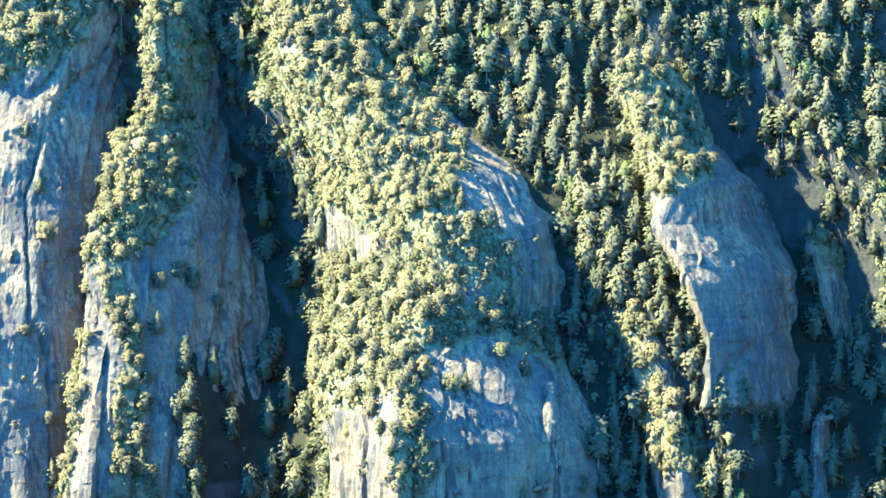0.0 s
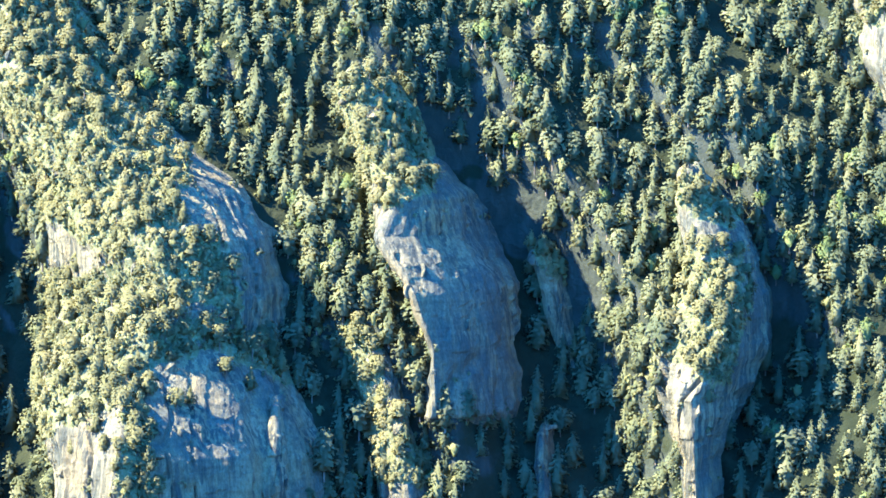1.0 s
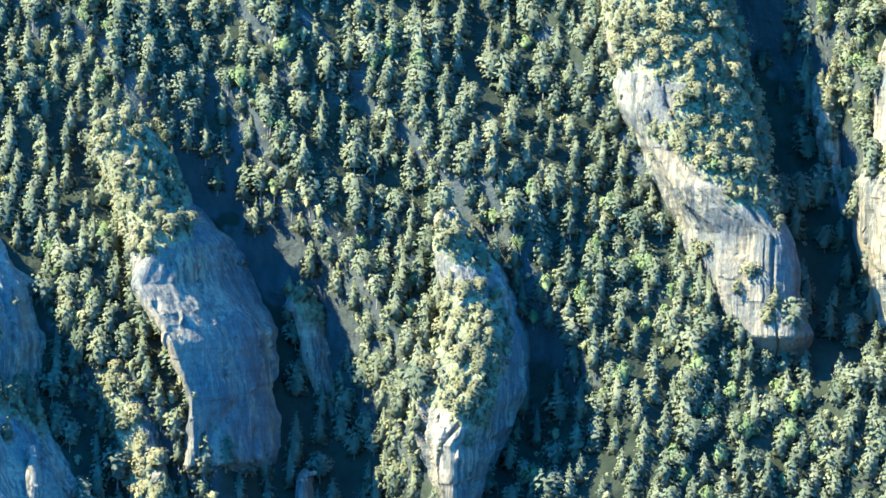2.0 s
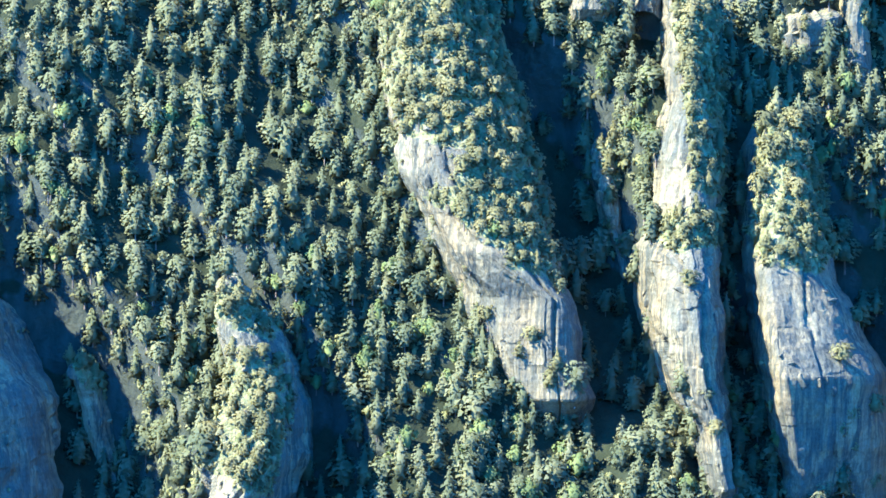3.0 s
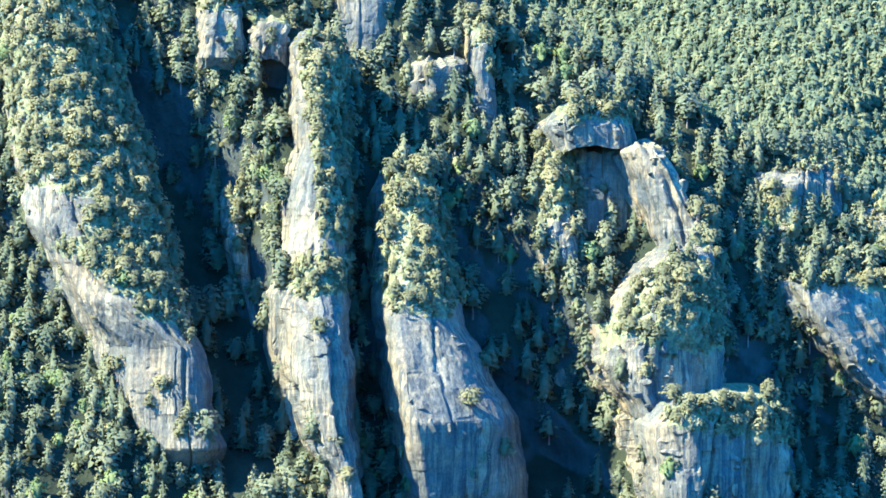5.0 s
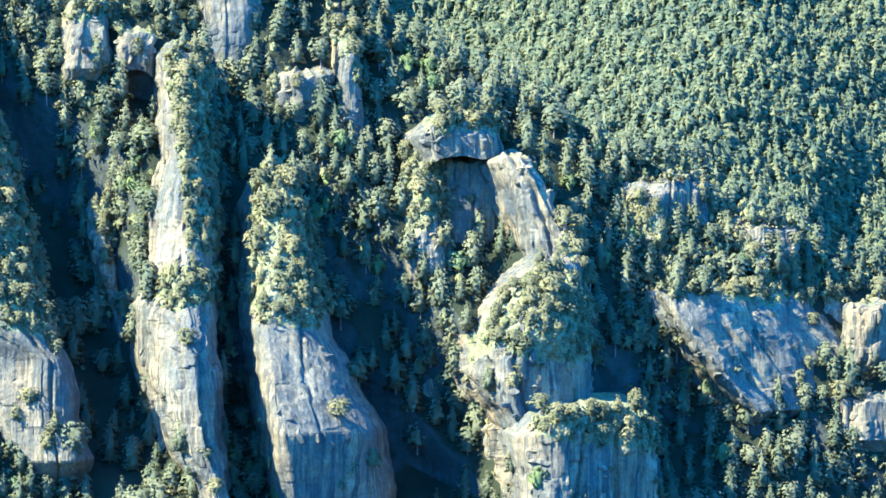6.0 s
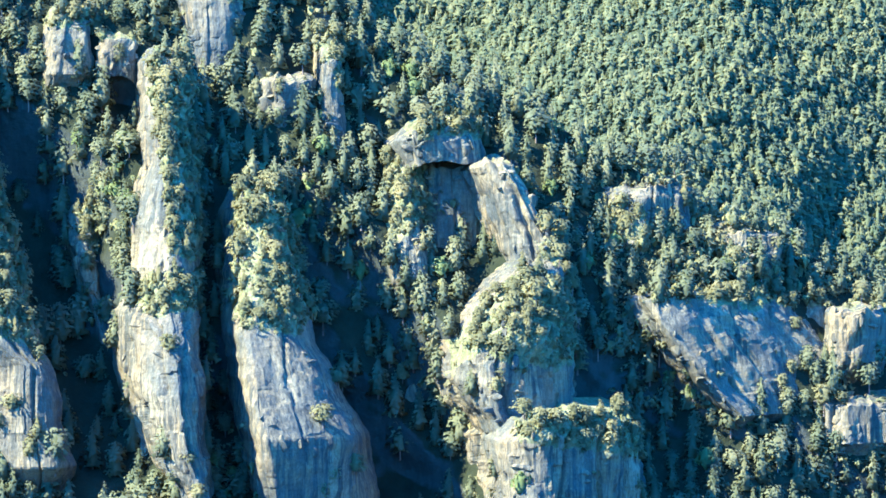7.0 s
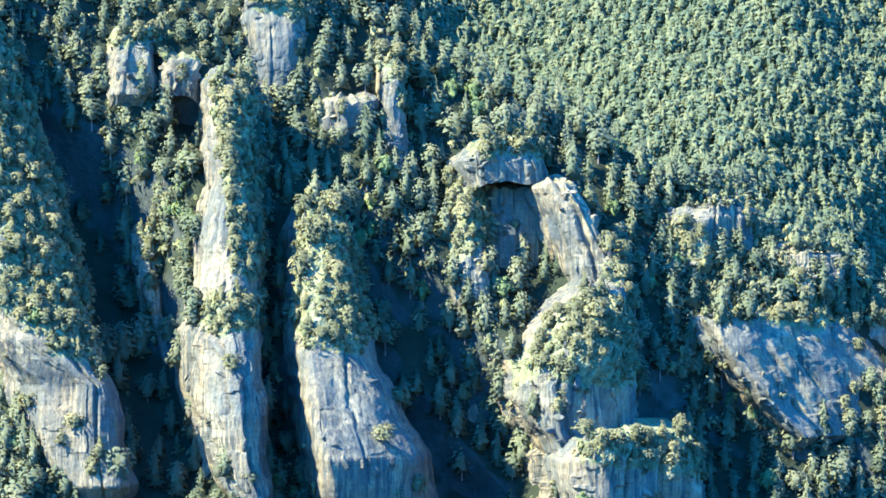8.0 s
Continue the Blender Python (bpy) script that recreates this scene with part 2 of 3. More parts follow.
stand('tall_pillar', 40, 1.8,
      (107.3, 106.4, 110.4, 116.9, 951.0), (124.9, 102.5, 107.3, 115.1, 952.0), (138.5, 97.6, 104.1, 114.2, 953.0), (150.6, 94.3, 102.7, 113.8, 955.5), (163.2, 92.0, 102.6, 114.0, 962.0), (176.8, 92.6, 102.5, 115.7, 976.5), (187.3, 94.0, 103.1, 117.3, 982.8), (203.9, 96.4, 104.0, 118.3, 991.4), (222.4, 99.1, 105.0, 117.8, 1001.6), (244.9, 100.3, 105.4, 115.7, 1014.0), (251.9, 101.0, 105.0, 113.6, 1017.8))
stand('side_sliver', 30, 1.8,
      (137.6, 93.1, 95.6, 100.6, 981.9), (160.7, 88.3, 91.6, 95.8, 984.2), (173.9, 87.9, 90.6, 94.3, 985.5))
stand('streaked_tower', 45, 2.6,
      (97.1, 129.9, 134.0, 165.9, 968.0), (118.1, 127.2, 131.3, 166.4, 960.5), (139.1, 124.2, 128.2, 163.4, 957.7), (155.2, 122.0, 126.1, 157.4, 966.6), (169.5, 119.6, 125.4, 150.3, 974.5), (180.6, 120.1, 128.9, 148.7, 982.3), (193.9, 121.7, 131.0, 145.0, 991.6), (206.5, 122.8, 131.8, 143.1, 997.8), (212.4, 125.5, 132.3, 142.0, 1002.0))
stand('cave_wall', 40, 3.0,
      (137.3, 155.5, 169.1, 206.7, 983.7), (142.8, 156.3, 169.0, 206.6, 983.2), (155.3, 157.4, 176.1, 206.9, 984.4), (161.9, 163.1, 176.7, 202.5, 987.7))
stand('arch_block', 40, 2.4,
      (248.1, 70.5, 75.0, 91.0, 1040.7), (259.5, 70.5, 76.3, 90.0, 1041.8), (266.7, 71.7, 78.5, 87.0, 1045.4))
stand('arch_wall', 40, 3.0,
      (243.0, 87.0, 91.0, 108.0, 1046.0), (255.0, 86.5, 91.0, 108.0, 1045.0), (259.0, 88.0, 93.0, 107.0, 1046.0))
stand('alcove_wall', 40, 3.0,
      (187.0, 185.0, 191.0, 216.0, 1027.0), (203.0, 185.0, 191.0, 215.0, 1026.0), (219.0, 186.0, 192.0, 213.0, 1027.0))
stand('upper_block', 40, 2.4,
      (250.6, 114.0, 121.9, 141.4, 1043.1), (266.5, 114.3, 122.2, 141.7, 1044.4), (280.7, 113.0, 121.9, 140.6, 1047.6))
stand('upper_rib', 35, 1.9,
      (225.4, 157.0, 160.5, 167.1, 1030.2), (243.1, 154.9, 159.4, 166.5, 1032.9), (259.0, 155.2, 159.7, 166.8, 1039.7))
stand('upper_wall', 30, 3.0,
      (233.6, 135.8, 144.6, 158.8, 1035.7), (245.9, 136.0, 144.9, 159.0, 1036.5))
stand('arch_west_leg', 36, 2.2,
      (183.5, 173.8, 180.5, 189.2, 1010.2), (192.1, 171.9, 179.8, 188.6, 1010.9), (202.4, 172.1, 180.1, 188.0, 1016.6), (218.2, 176.0, 182.5, 189.1, 1024.5), (223.1, 179.3, 184.1, 189.1, 1026.0))
stand('arch_roof', 50, 3.0,
      (218.4, 180.2, 185.5, 209.9, 1016.3), (226.7, 178.5, 184.7, 208.9, 1016.3), (231.1, 184.7, 191.8, 207.8, 1021.2))
stand('arch_east_leg', 45, 1.9,
      (171.1, 205.2, 225.3, 233.2, 994.3), (184.8, 208.3, 222.3, 231.1, 998.4), (196.8, 205.4, 218.2, 227.1, 1000.9), (209.0, 201.4, 212.9, 218.2, 1003.9), (217.7, 198.5, 207.9, 213.5, 1006.5))
stand('overhang_crag', 50, 2.6,
      (132.2, 201.0, 205.3, 234.3, 967.9), (145.6, 192.7, 197.8, 232.7, 967.9), (158.9, 187.8, 196.2, 232.4, 967.9), (165.5, 188.3, 199.8, 230.9, 968.6), (175.2, 195.4, 208.6, 228.9, 975.9), (186.8, 206.3, 214.2, 226.1, 985.7))
stand('terrace', 50, 3.2,
      (107.0, 199.1, 205.8, 251.4, 952.1), (121.7, 197.7, 205.2, 250.8, 952.5), (137.3, 195.5, 204.6, 249.4, 953.0), (143.5, 199.6, 210.6, 244.5, 956.7))
stand('east_band', 40, 4.0,
      (141.7, 270.4, 274.8, 384.4, 979.2), (148.7, 263.4, 268.7, 384.5, 979.2), (171.0, 245.5, 250.7, 385.1, 980.1), (176.1, 244.8, 250.1, 383.0, 984.1))
stand('east_upper_band', 40, 3.0,
      (193.8, 233.3, 252.2, 279.7, 1012.9), (207.8, 234.8, 252.7, 278.1, 1014.6), (211.4, 239.2, 253.7, 276.4, 1018.1))
stand('east_step', 40, 2.6,
      (183.8, 273.2, 284.9, 303.1, 1007.4), (196.1, 273.0, 285.3, 301.7, 1008.3))
stand('east_lit_rock', 36, 2.0,
      (156.1, 304.5, 312.6, 332.4, 986.1), (171.6, 305.6, 313.1, 333.0, 987.3))
stand('east_lower_rock', 40, 2.6,
      (132.6, 297.9, 307.7, 358.0, 977.2), (144.5, 296.5, 308.1, 354.8, 977.9))


GROWN = []


def grown(name, *corners):
    """A stretch of a rock with turf, scrub and trees on it, outlined in metres on the upright plane 1000 m north of the eye."""
    GROWN.append((name, corners))


grown('west_wall', (-335, 214), (-296, 214), (-303, 196), (-316, 186), (-335, 179))
grown('spine', (-286, 215), (-254, 215), (-255, 198), (-268, 177), (-267, 151), (-276, 135), (-291, 126), (-283, 86), (-280, 53), (-295, 52), (-291, 96), (-303, 134), (-302, 156), (-287, 168))
grown('spine', (-311, 96), (-303, 103), (-303, 85), (-308, 53), (-314, 53))
grown('great', (-252, 219), (-217, 219), (-181, 159), (-188, 153), (-182, 141), (-201, 137), (-216, 140), (-223, 145), (-240, 148), (-249, 146), (-253, 165))
grown('great', (-242, 122), (-215, 130), (-201, 137), (-175, 142), (-166, 121), (-187, 122), (-204, 108), (-206, 91), (-229, 78), (-245, 74), (-250, 80), (-245, 122))
grown('great', (-205, 113), (-175, 119), (-149, 101), (-152, 97), (-178, 109), (-197, 100), (-193, 57), (-204, 56), (-204, 99))
grown('leaning_rib', (-143, 190), (-132, 195), (-108, 191), (-108, 158), (-124, 152), (-138, 166), (-142, 177))
grown('small_spur', (-141, 115), (-130, 122), (-117, 115), (-127, 107), (-121, 89), (-109, 76), (-110, 67), (-127, 70), (-133, 102))
grown('twin_crag', (-38, 157), (-32, 165), (-18, 154), (-18, 147), (-30, 150))
grown('twin_crag', (-41, 137), (-32, 142), (-16, 140), (-15, 127), (-21, 100), (-33, 105), (-43, 110))
grown('short_crag', (-82, 143), (-72, 143), (-65, 133), (-70, 129), (-79, 139))
grown('pale_face', (9, 268), (54, 268), (62, 203), (67, 162), (54, 170), (39, 181), (25, 189), (35, 196), (40, 203), (27, 206), (17, 210), (12, 224))
grown('tall_pillar', (99, 248), (111, 248), (118, 224), (120, 191), (105, 191), (103, 216), (101, 233))
grown('tall_pillar', (94, 185), (113, 186), (113, 176), (101, 174), (94, 177))
grown('streaked_tower', (123, 213), (140, 213), (144, 191), (152, 180), (149, 174), (140, 167), (128, 171), (122, 177), (123, 199))
grown('arch_west_leg', (167, 219), (183, 220), (186, 201), (173, 195), (165, 201))
grown('arch_roof', (172, 248), (206, 241), (208, 225), (194, 226), (175, 228))
grown('overhang_crag', (205, 182), (217, 187), (236, 174), (235, 164), (222, 154), (210, 157), (198, 161), (188, 154), (189, 166))
grown('arch_east_leg', (216, 196), (228, 193), (232, 178), (219, 181))
grown('terrace', (209, 135), (217, 149), (245, 148), (263, 132), (246, 129), (222, 132))
grown('east', (230, 209), (253, 202), (270, 195), (294, 186), (332, 183), (332, 175), (288, 173), (265, 176), (242, 181))
grown('upper_block', (106, 290), (142, 290), (140, 270), (124, 268), (112, 272))
grown('upper_rib', (146, 262), (164, 262), (163, 246), (156, 240), (152, 250))
grown('arch_block', (64, 272), (88, 272), (86, 259), (66, 261))
grown('arch_wall', (82, 264), (106, 264), (106, 255), (84, 256))
grown('needle', (76, 206), (84, 207), (85, 191), (78, 199))


def cover(name, x, y, z):
    """How far plants cover a rock at a place: 0 to 1, with ragged borders."""
    px, pz = x * 1000 / y, EYE + (z - EYE) * 1000 / y
    px, pz = px + 2.4 * fbm(x / 5, y / 9, z / 5, 81, 3), pz + 2.8 * fbm(x / 5, y / 9, z / 5, 84, 3)
    out = np.zeros(np.shape(px))
    for stem, corners in GROWN:
        if name.startswith(stem):
            inside = np.zeros(np.shape(px), bool)
            for (ax, az), (bx, bz) in zip(corners, corners[1:] + corners[:1]):
                inside ^= ((az > pz) != (bz > pz)) & (px < (bx - ax) * (pz - az) / (bz - az + 1e-9) + ax)
            out = np.where(inside, 1.0, out)
    return out


def lean(z):
    return 1000 + (z - 165) * 0.55


def levels_at(levels, z):
    a = np.array(levels)
    return [np.interp(z, a[:, 0], a[:, k]) for k in (1, 2, 3, 4)]


def gullies(x, z, reach=1.0):
    g = 0 * x + 0 * z
    for name, depth, blunt, levels in ROCKS:
        deep, wide, foot = (*GULLY.get(name, (0.0, 0.0)), 25.0)[:3]
        if deep:
            xl, xa, xr, yf = levels_at(levels, z)
            z0, z1 = levels[0][0], levels[-1][0]
            fade = np.clip((z - z0 + foot) / 25, 0, 1) * np.clip((z1 + 10 - z) / 75, 0, 1)
            w = reach * (0.3 * (xr - xl) + wide)
            g = np.maximum(g, fade * deep * np.where(x > xr, np.exp(-(np.clip(x - xr, 0, None) / w) ** 3), np.exp(-((x - xr) / 14) ** 2)))
    return g


def hollow(x, z):
    """Hollows that run down the slope: above 0 it falls back."""
    return fbm((x + 0.6 * z) / 26, z / 60, 0.0, 6, 3)


def pits(x, z):
    return sum(d * np.exp(-((x - px + 0.35 * (z - pz)) / w) ** 2 - ((z - pz) / h) ** 2) for px, pz, w, h, d in PITS)


def hill(x, z):
    """How far north the wooded slope lies at x and height z."""
    y = lean(z) + 0.36 * np.clip(x - 228, 0, 400) - 11 * ridged((x + 0.62 * z) / 62, z / 150, 0.0, 3, 2) + 3 + 9 * np.clip(hollow(x, z), -0.3, 1) + 2.5 * fbm(x / 14, z / 14, 0.5, 9, 3)
    y = y + gullies(x, z) + pits(x, z)
    return y


PITS = [(177.0, 121.0, 15.0, 11.0, 9.0), (199.0, 204.0, 13.0, 14.0, 16.0), (97.0, 238.0, 9.0, 8.0, 12.0)]     # the cave mouth under the shaded wall; the alcove under the roof ledge
GULLY = {"spine": (30.0, 13.0), "west_wall": (22.0, 13.0), "leaning_rib": (33.0, 38.0, 75.0), "streaked_tower": (32.0, 26.0), "tall_pillar": (12.0, 12.0), "pale_face": (27.0, 14.0),
         "twin_crag": (24.0, 15.0), "great_buttress_front": (16.0, 16.0), "overhang_crag": (26.0, 22.0), "arch_east_leg": (16.0, 15.0), "small_spur": (8.0, 13.0), "needle": (6.0, 13.0), "upper_rib": (6.0, 13.0)}
CREST_X = (-400, 120, 172, 181, 229, 267, 294, 325, 358, 420, 700)
CREST_Z = (330, 315, 279, 259, 233, 211, 199, 184, 174, 160, 130)


EAST_SLOPE = {"west_wall": 0.22, "pale_face": -0.03, "streaked_tower": 0.33, "arch_block": 0.2, "overhang_crag": 0.34, "terrace": 0.34, "east_band": 0.5, "tall_pillar": 0.8, "cave_wall": 0.08, "alcove_wall": 0.05, "arch_wall": 0.1, "great_buttress_front": 0.5, "great_buttress_back": 0.35, "arch_roof": 0.25, "arch_east_leg": 0.4}


def section(u, xl, xa, xr, yf, z, blunt, turned, east_slope):
    """Plan of a rock at one height: two facets that meet in an upright edge, and flanks that run back into the slope."""
    d = np.maximum(20, lean(z) + 15 - yf)
    west, east = -u * (xa - xl), u * (xr - xa)
    return yf + np.where(u < 0, (np.minimum(0.8 * west, 30) if turned > 50 else np.minimum(0.5 * west, 18)) + d * np.abs(u) ** 6, np.minimum(east_slope * east, 45) + d * np.abs(u) ** (2 * blunt))


def settled(rock):
    """The smaller rocks stand on the slope as it really runs there."""
    name, depth, blunt, levels = rock
    if name[:4] not in ("east", "uppe", "need", "side", "shor", "low_", "smal", "cave") and name != "arch_block":
        return rock
    z, xl, xa, xr, yf = levels[0]
    shift = float(np.clip(hill(np.array([xa]), np.array([z]))[0] - lean(z), -9, 45))
    out = []
    for z, xl, xa, xr, yf in levels:
        k = (yf + shift) / yf
        out.append((EYE + (z - EYE) * k, xl * k, xa * k, xr * k, yf + shift))
    return name, depth, blunt, out


ROCKS = [settled(rock) for rock in ROCKS]


def rock_front(x, z, rock):
    """How far north the face of a rock stands at x and height z; very far where it has none."""
    name, depth, blunt, levels = rock
    xl, xa, xr, yf = levels_at(levels, z)
    u = np.where(x < xa, (x - xa) / (xa - xl), (x - xa) / (xr - xa))
    y = section(u, xl, xa, xr, yf, z, blunt, depth, EAST_SLOPE.get(name, 0.7 if blunt < 2.3 else 0.3))
    return np.where((np.abs(u) <= 1) & (z >= levels[0][0]) & (z <= levels[-1][0]), y, 1e9)


# ---- ground: one sheet from behind the camera, over the valley and up the gorge side ----
xs = np.concatenate([[-5000, -3000, -1800, -1100, -700, -520, -430], np.arange(-380, 421, 1.7), [450, 520, 700, 1100, 1800, 3000, 5000]])
below = [(-5000, 240), (-1500, 230), (-300, 210), (-30, 197), (8, 196), (30, 180), (120, 110), (280, 25), (420, 4), (600, 0), (760, 6), (850, 22)]
zs = np.arange(36, 330.1, 1.7)
beyond = [(12, 2), (40, 4), (110, 4), (300, -10), (520, -30)]
crest = np.interp(xs, CREST_X, CREST_Z)
sheet = []
for y, z in below:
    sheet.append(np.stack([xs, np.full_like(xs, y), z + 2 * fbm(xs / 90, y / 90, 0.0, 5, 2)], 1))
for f in np.linspace(0, 1, len(zs)):
    z = 36 + f * (crest - 36)
    sheet.append(np.stack([xs, hill(xs, z), z], 1))
for back, up in beyond:
    sheet.append(np.stack([xs, hill(xs, crest) + back, crest + up], 1))
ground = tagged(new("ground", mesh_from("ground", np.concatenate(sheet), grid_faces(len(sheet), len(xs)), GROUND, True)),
                "steep wooded gorge side of dry soil and stone, its colour darkened as shade", "ground", kind="structure")

# the mountain side behind, across a side valley
fx = np.concatenate([[-5000, -2500, -1200], np.arange(-200, 1200, 7.0), [1500, 2500, 5000]])
fs = np.concatenate([[-0.9, -0.3], np.linspace(0, 1, 110), [1.25, 1.8]])


def far_hill(x, s):
    z = 0 * x + 90 + 420 * np.clip(s, 0, None) - 90 * np.clip(-s, 0, 1)
    rib = np.sin((x - 0.75 * z) / 62 + 1.3 * fbm(x / 160, z / 160, 0.0, 21, 2))
    y = 1560 + 700 * s + 62 * rib + 26 * fbm(x / 110, s * 5, 0.0, 23, 3)
    return y, z


fv = []
for s in fs:
    y, z = far_hill(fx, s)
    fv.append(np.stack([fx, y, z], 1))
tagged(new("far_mountain", mesh_from("far_mountain", np.concatenate(fv), grid_faces(len(fs), len(fx)), FLOOR, True)),
       "distant wooded mountain side across the side valley", "mountain", kind="structure")


# ---- rocks ----
def rock_relief(x, y, z, along, seed):
    """Outward relief of a limestone face: broad bulges, upright pillars parted by cracks, broken blocks, bedding and small pockets."""
    big = 2.6 * fbm(x / 19, y / 19, z / 34, seed, 2) + 1.2 * fbm(x / 9, y / 9, z / 13, seed + 3, 3)
    w = along + 2.2 * fbm(x / 9, y / 9, z / 24, seed + 14, 3)
    pillar = 0.75 * (1 - np.abs(value_noise(w / 5.5, 0.5, z / 55, seed + 5)) ** 0.7 * 2) + 0.3 * ridged(w / 2.9, 0.5, z / 20, seed + 6, 2)
    crack = -1.9 * np.exp(-(value_noise(w / 8.5, 3.5, z / 70, seed + 8) / 0.055) ** 2)
    wz = z + 2.0 * fbm(x / 11, y / 11, z / 11, seed + 17, 2)
    cell = lambda a, h, q: hashed(*(np.floor(v).astype(np.int64) for v in (w / a, 0 * z, wz / h + 0.37 * np.floor(w / a))), seed + q)
    block = 0.4 * cell(6.5, 17.0, 20) + 0.25 * cell(2.9, 7.0, 21)
    bedding = (0.3 * value_noise(w / 9, 0.5, wz / 2.2, seed + 30) + 0.6 * value_noise(w / 14, 0.5, wz / 6.0, seed + 31)) * np.clip(0.4 + 1.4 * fbm(x / 20, y / 20, z / 20, seed + 35, 2), 0, 1)
    pocket = -1.6 * np.clip(value_noise(w / 3.0, 0.5, z / 4.5, seed + 33) - 0.55, 0, 1) * 2.2
    fine = 0.3 * ridged(x / 2.4, y / 2.4, z / 5, seed + 24, 2)
    return big + pillar + crack + block + bedding + pocket + fine


CALM = {"streaked_tower": 0.55, "pale_face": 0.7, "east_band": 0.85, "great_buttress_front": 0.75, "leaning_rib": 0.7, "cave_wall": 0.6, "alcove_wall": 0.5}     # smoother faces


def rock_mesh(rock, seed):
    name, depth, blunt, levels = rock
    if name not in ("arch_roof", "cave_wall", "arch_wall"):
        z, xl, xa, xr, yf = levels[0]
        foot = 9
        levels = [(z - foot, xl - 1, xa, xr + 1, float(hill(np.array([xa]), np.array([z - foot]))[0]) + 6)] + levels     # the foot runs out into the slope
    a = np.array(levels)
    z0, z1 = a[0, 0], a[-1, 0]
    step = 0.62
    nz = max(8, int((z1 - z0) / step))
    span = (a[:, 3] - a[:, 1]).max()
    nu = int(min(190, max(40, span / step * 1.5)))
    u = np.sin(np.linspace(-1, 1, nu) * math.pi / 2) * 0.6 + np.linspace(-1, 1, nu) * 0.4
    z = np.linspace(z0, z1, nz)
    rows = []
    for h in z:
        xl, xa, xr, yf = [float(q) for q in levels_at(levels, h)]
        wob = min(3.0, 0.1 * (xr - xl) + 0.5)
        xl += wob * float(fbm(h / 11, 0.3, seed * 0.37, 70, 3))
        xr += wob * float(fbm(h / 11, 7.3, seed * 0.37, 71, 3))
        x = np.where(u < 0, xa + u * (xa - xl), xa + u * (xr - xa))
        y = section(u, xl, xa, xr, yf, h, blunt, depth, EAST_SLOPE.get(name, 0.7 if blunt < 2.3 else 0.3))
        rows.append(np.stack([x, y, np.full(nu, h)], 1))
    g = np.array(rows)
    if name in ("arch_roof", "cave_wall", "arch_wall"):      # a ragged, arched underside
        for k in range(min(14, nz)):
            g[k, :, 2] += (1 - k / 14) * ((8.0 * np.cos(u * 1.5) - 3.5) * (0.25 if name == "arch_roof" else 1.0) + 1.6 * fbm(g[k, :, 0] / 6, 0.5, 0.5, seed + 60, 3))
    # a broken top line
    up = np.clip((g[:, :, 2] - z1 + 9) / 9, 0, 1)
    g[:, :, 2] += up * 3.2 * fbm(g[:, :, 0] / 5.5, g[:, :, 1] / 9, 0.5, seed + 66, 3)
    # relief along the outward direction in plan
    dx, dy = np.gradient(g[:, :, 0], axis=1), np.gradient(g[:, :, 1], axis=1)
    ln = np.sqrt(dx * dx + dy * dy) + 1e-6
    along = np.cumsum(ln, axis=1)
    r = rock_relief(g[:, :, 0], g[:, :, 1], g[:, :, 2], along - along[:, nu // 2:nu // 2 + 1], seed)
    amp = min(1.0, span / 32 + 0.3) * CALM.get(name, 1.0)
    r = r - r.mean()
    g[:, :, 0] += dy / ln * r * amp
    g[:, :, 1] -= dx / ln * r * amp
    # ragged, rounded summit that sinks back into the slope
    top = []
    for k in range(1, 8):
        f = k / 7
        last = g[-1].copy()
        c = last.mean(0)
        last[:, :2] = c[:2] + (last[:, :2] - c[:2]) * (1 - 0.93 * f * f)
        last[:, 1] += 9 * f
        last[:, 2] += 2.6 * math.sin(f * math.pi / 2) * (1 + 0.5 * fbm(last[:, 0] / 5, last[:, 1] / 5, 0.0, seed + 30, 2))
        top.append(last)
    g = np.concatenate([g, np.array(top)])
    n = len(g)
    RASTER.append(g.reshape(-1, 3))
    COLS.append(nu)
    verts = g.reshape(-1, 3)
    faces = grid_faces(n, nu)
    back = np.array([[k * nu + nu - 1, k * nu, (k + 1) * nu, (k + 1) * nu + nu - 1] for k in range(n - 1)])
    me = mesh_from(name, verts, np.concatenate([faces, back]), ROCK, False)
    turf = cover(name, *verts.T)
    turf[-7 * nu:] = np.maximum(turf[-7 * nu:], 0.8)
    me.attributes.new("turf", "FLOAT", "POINT").data.foreach_set("value", turf.astype(np.float32))
    return me


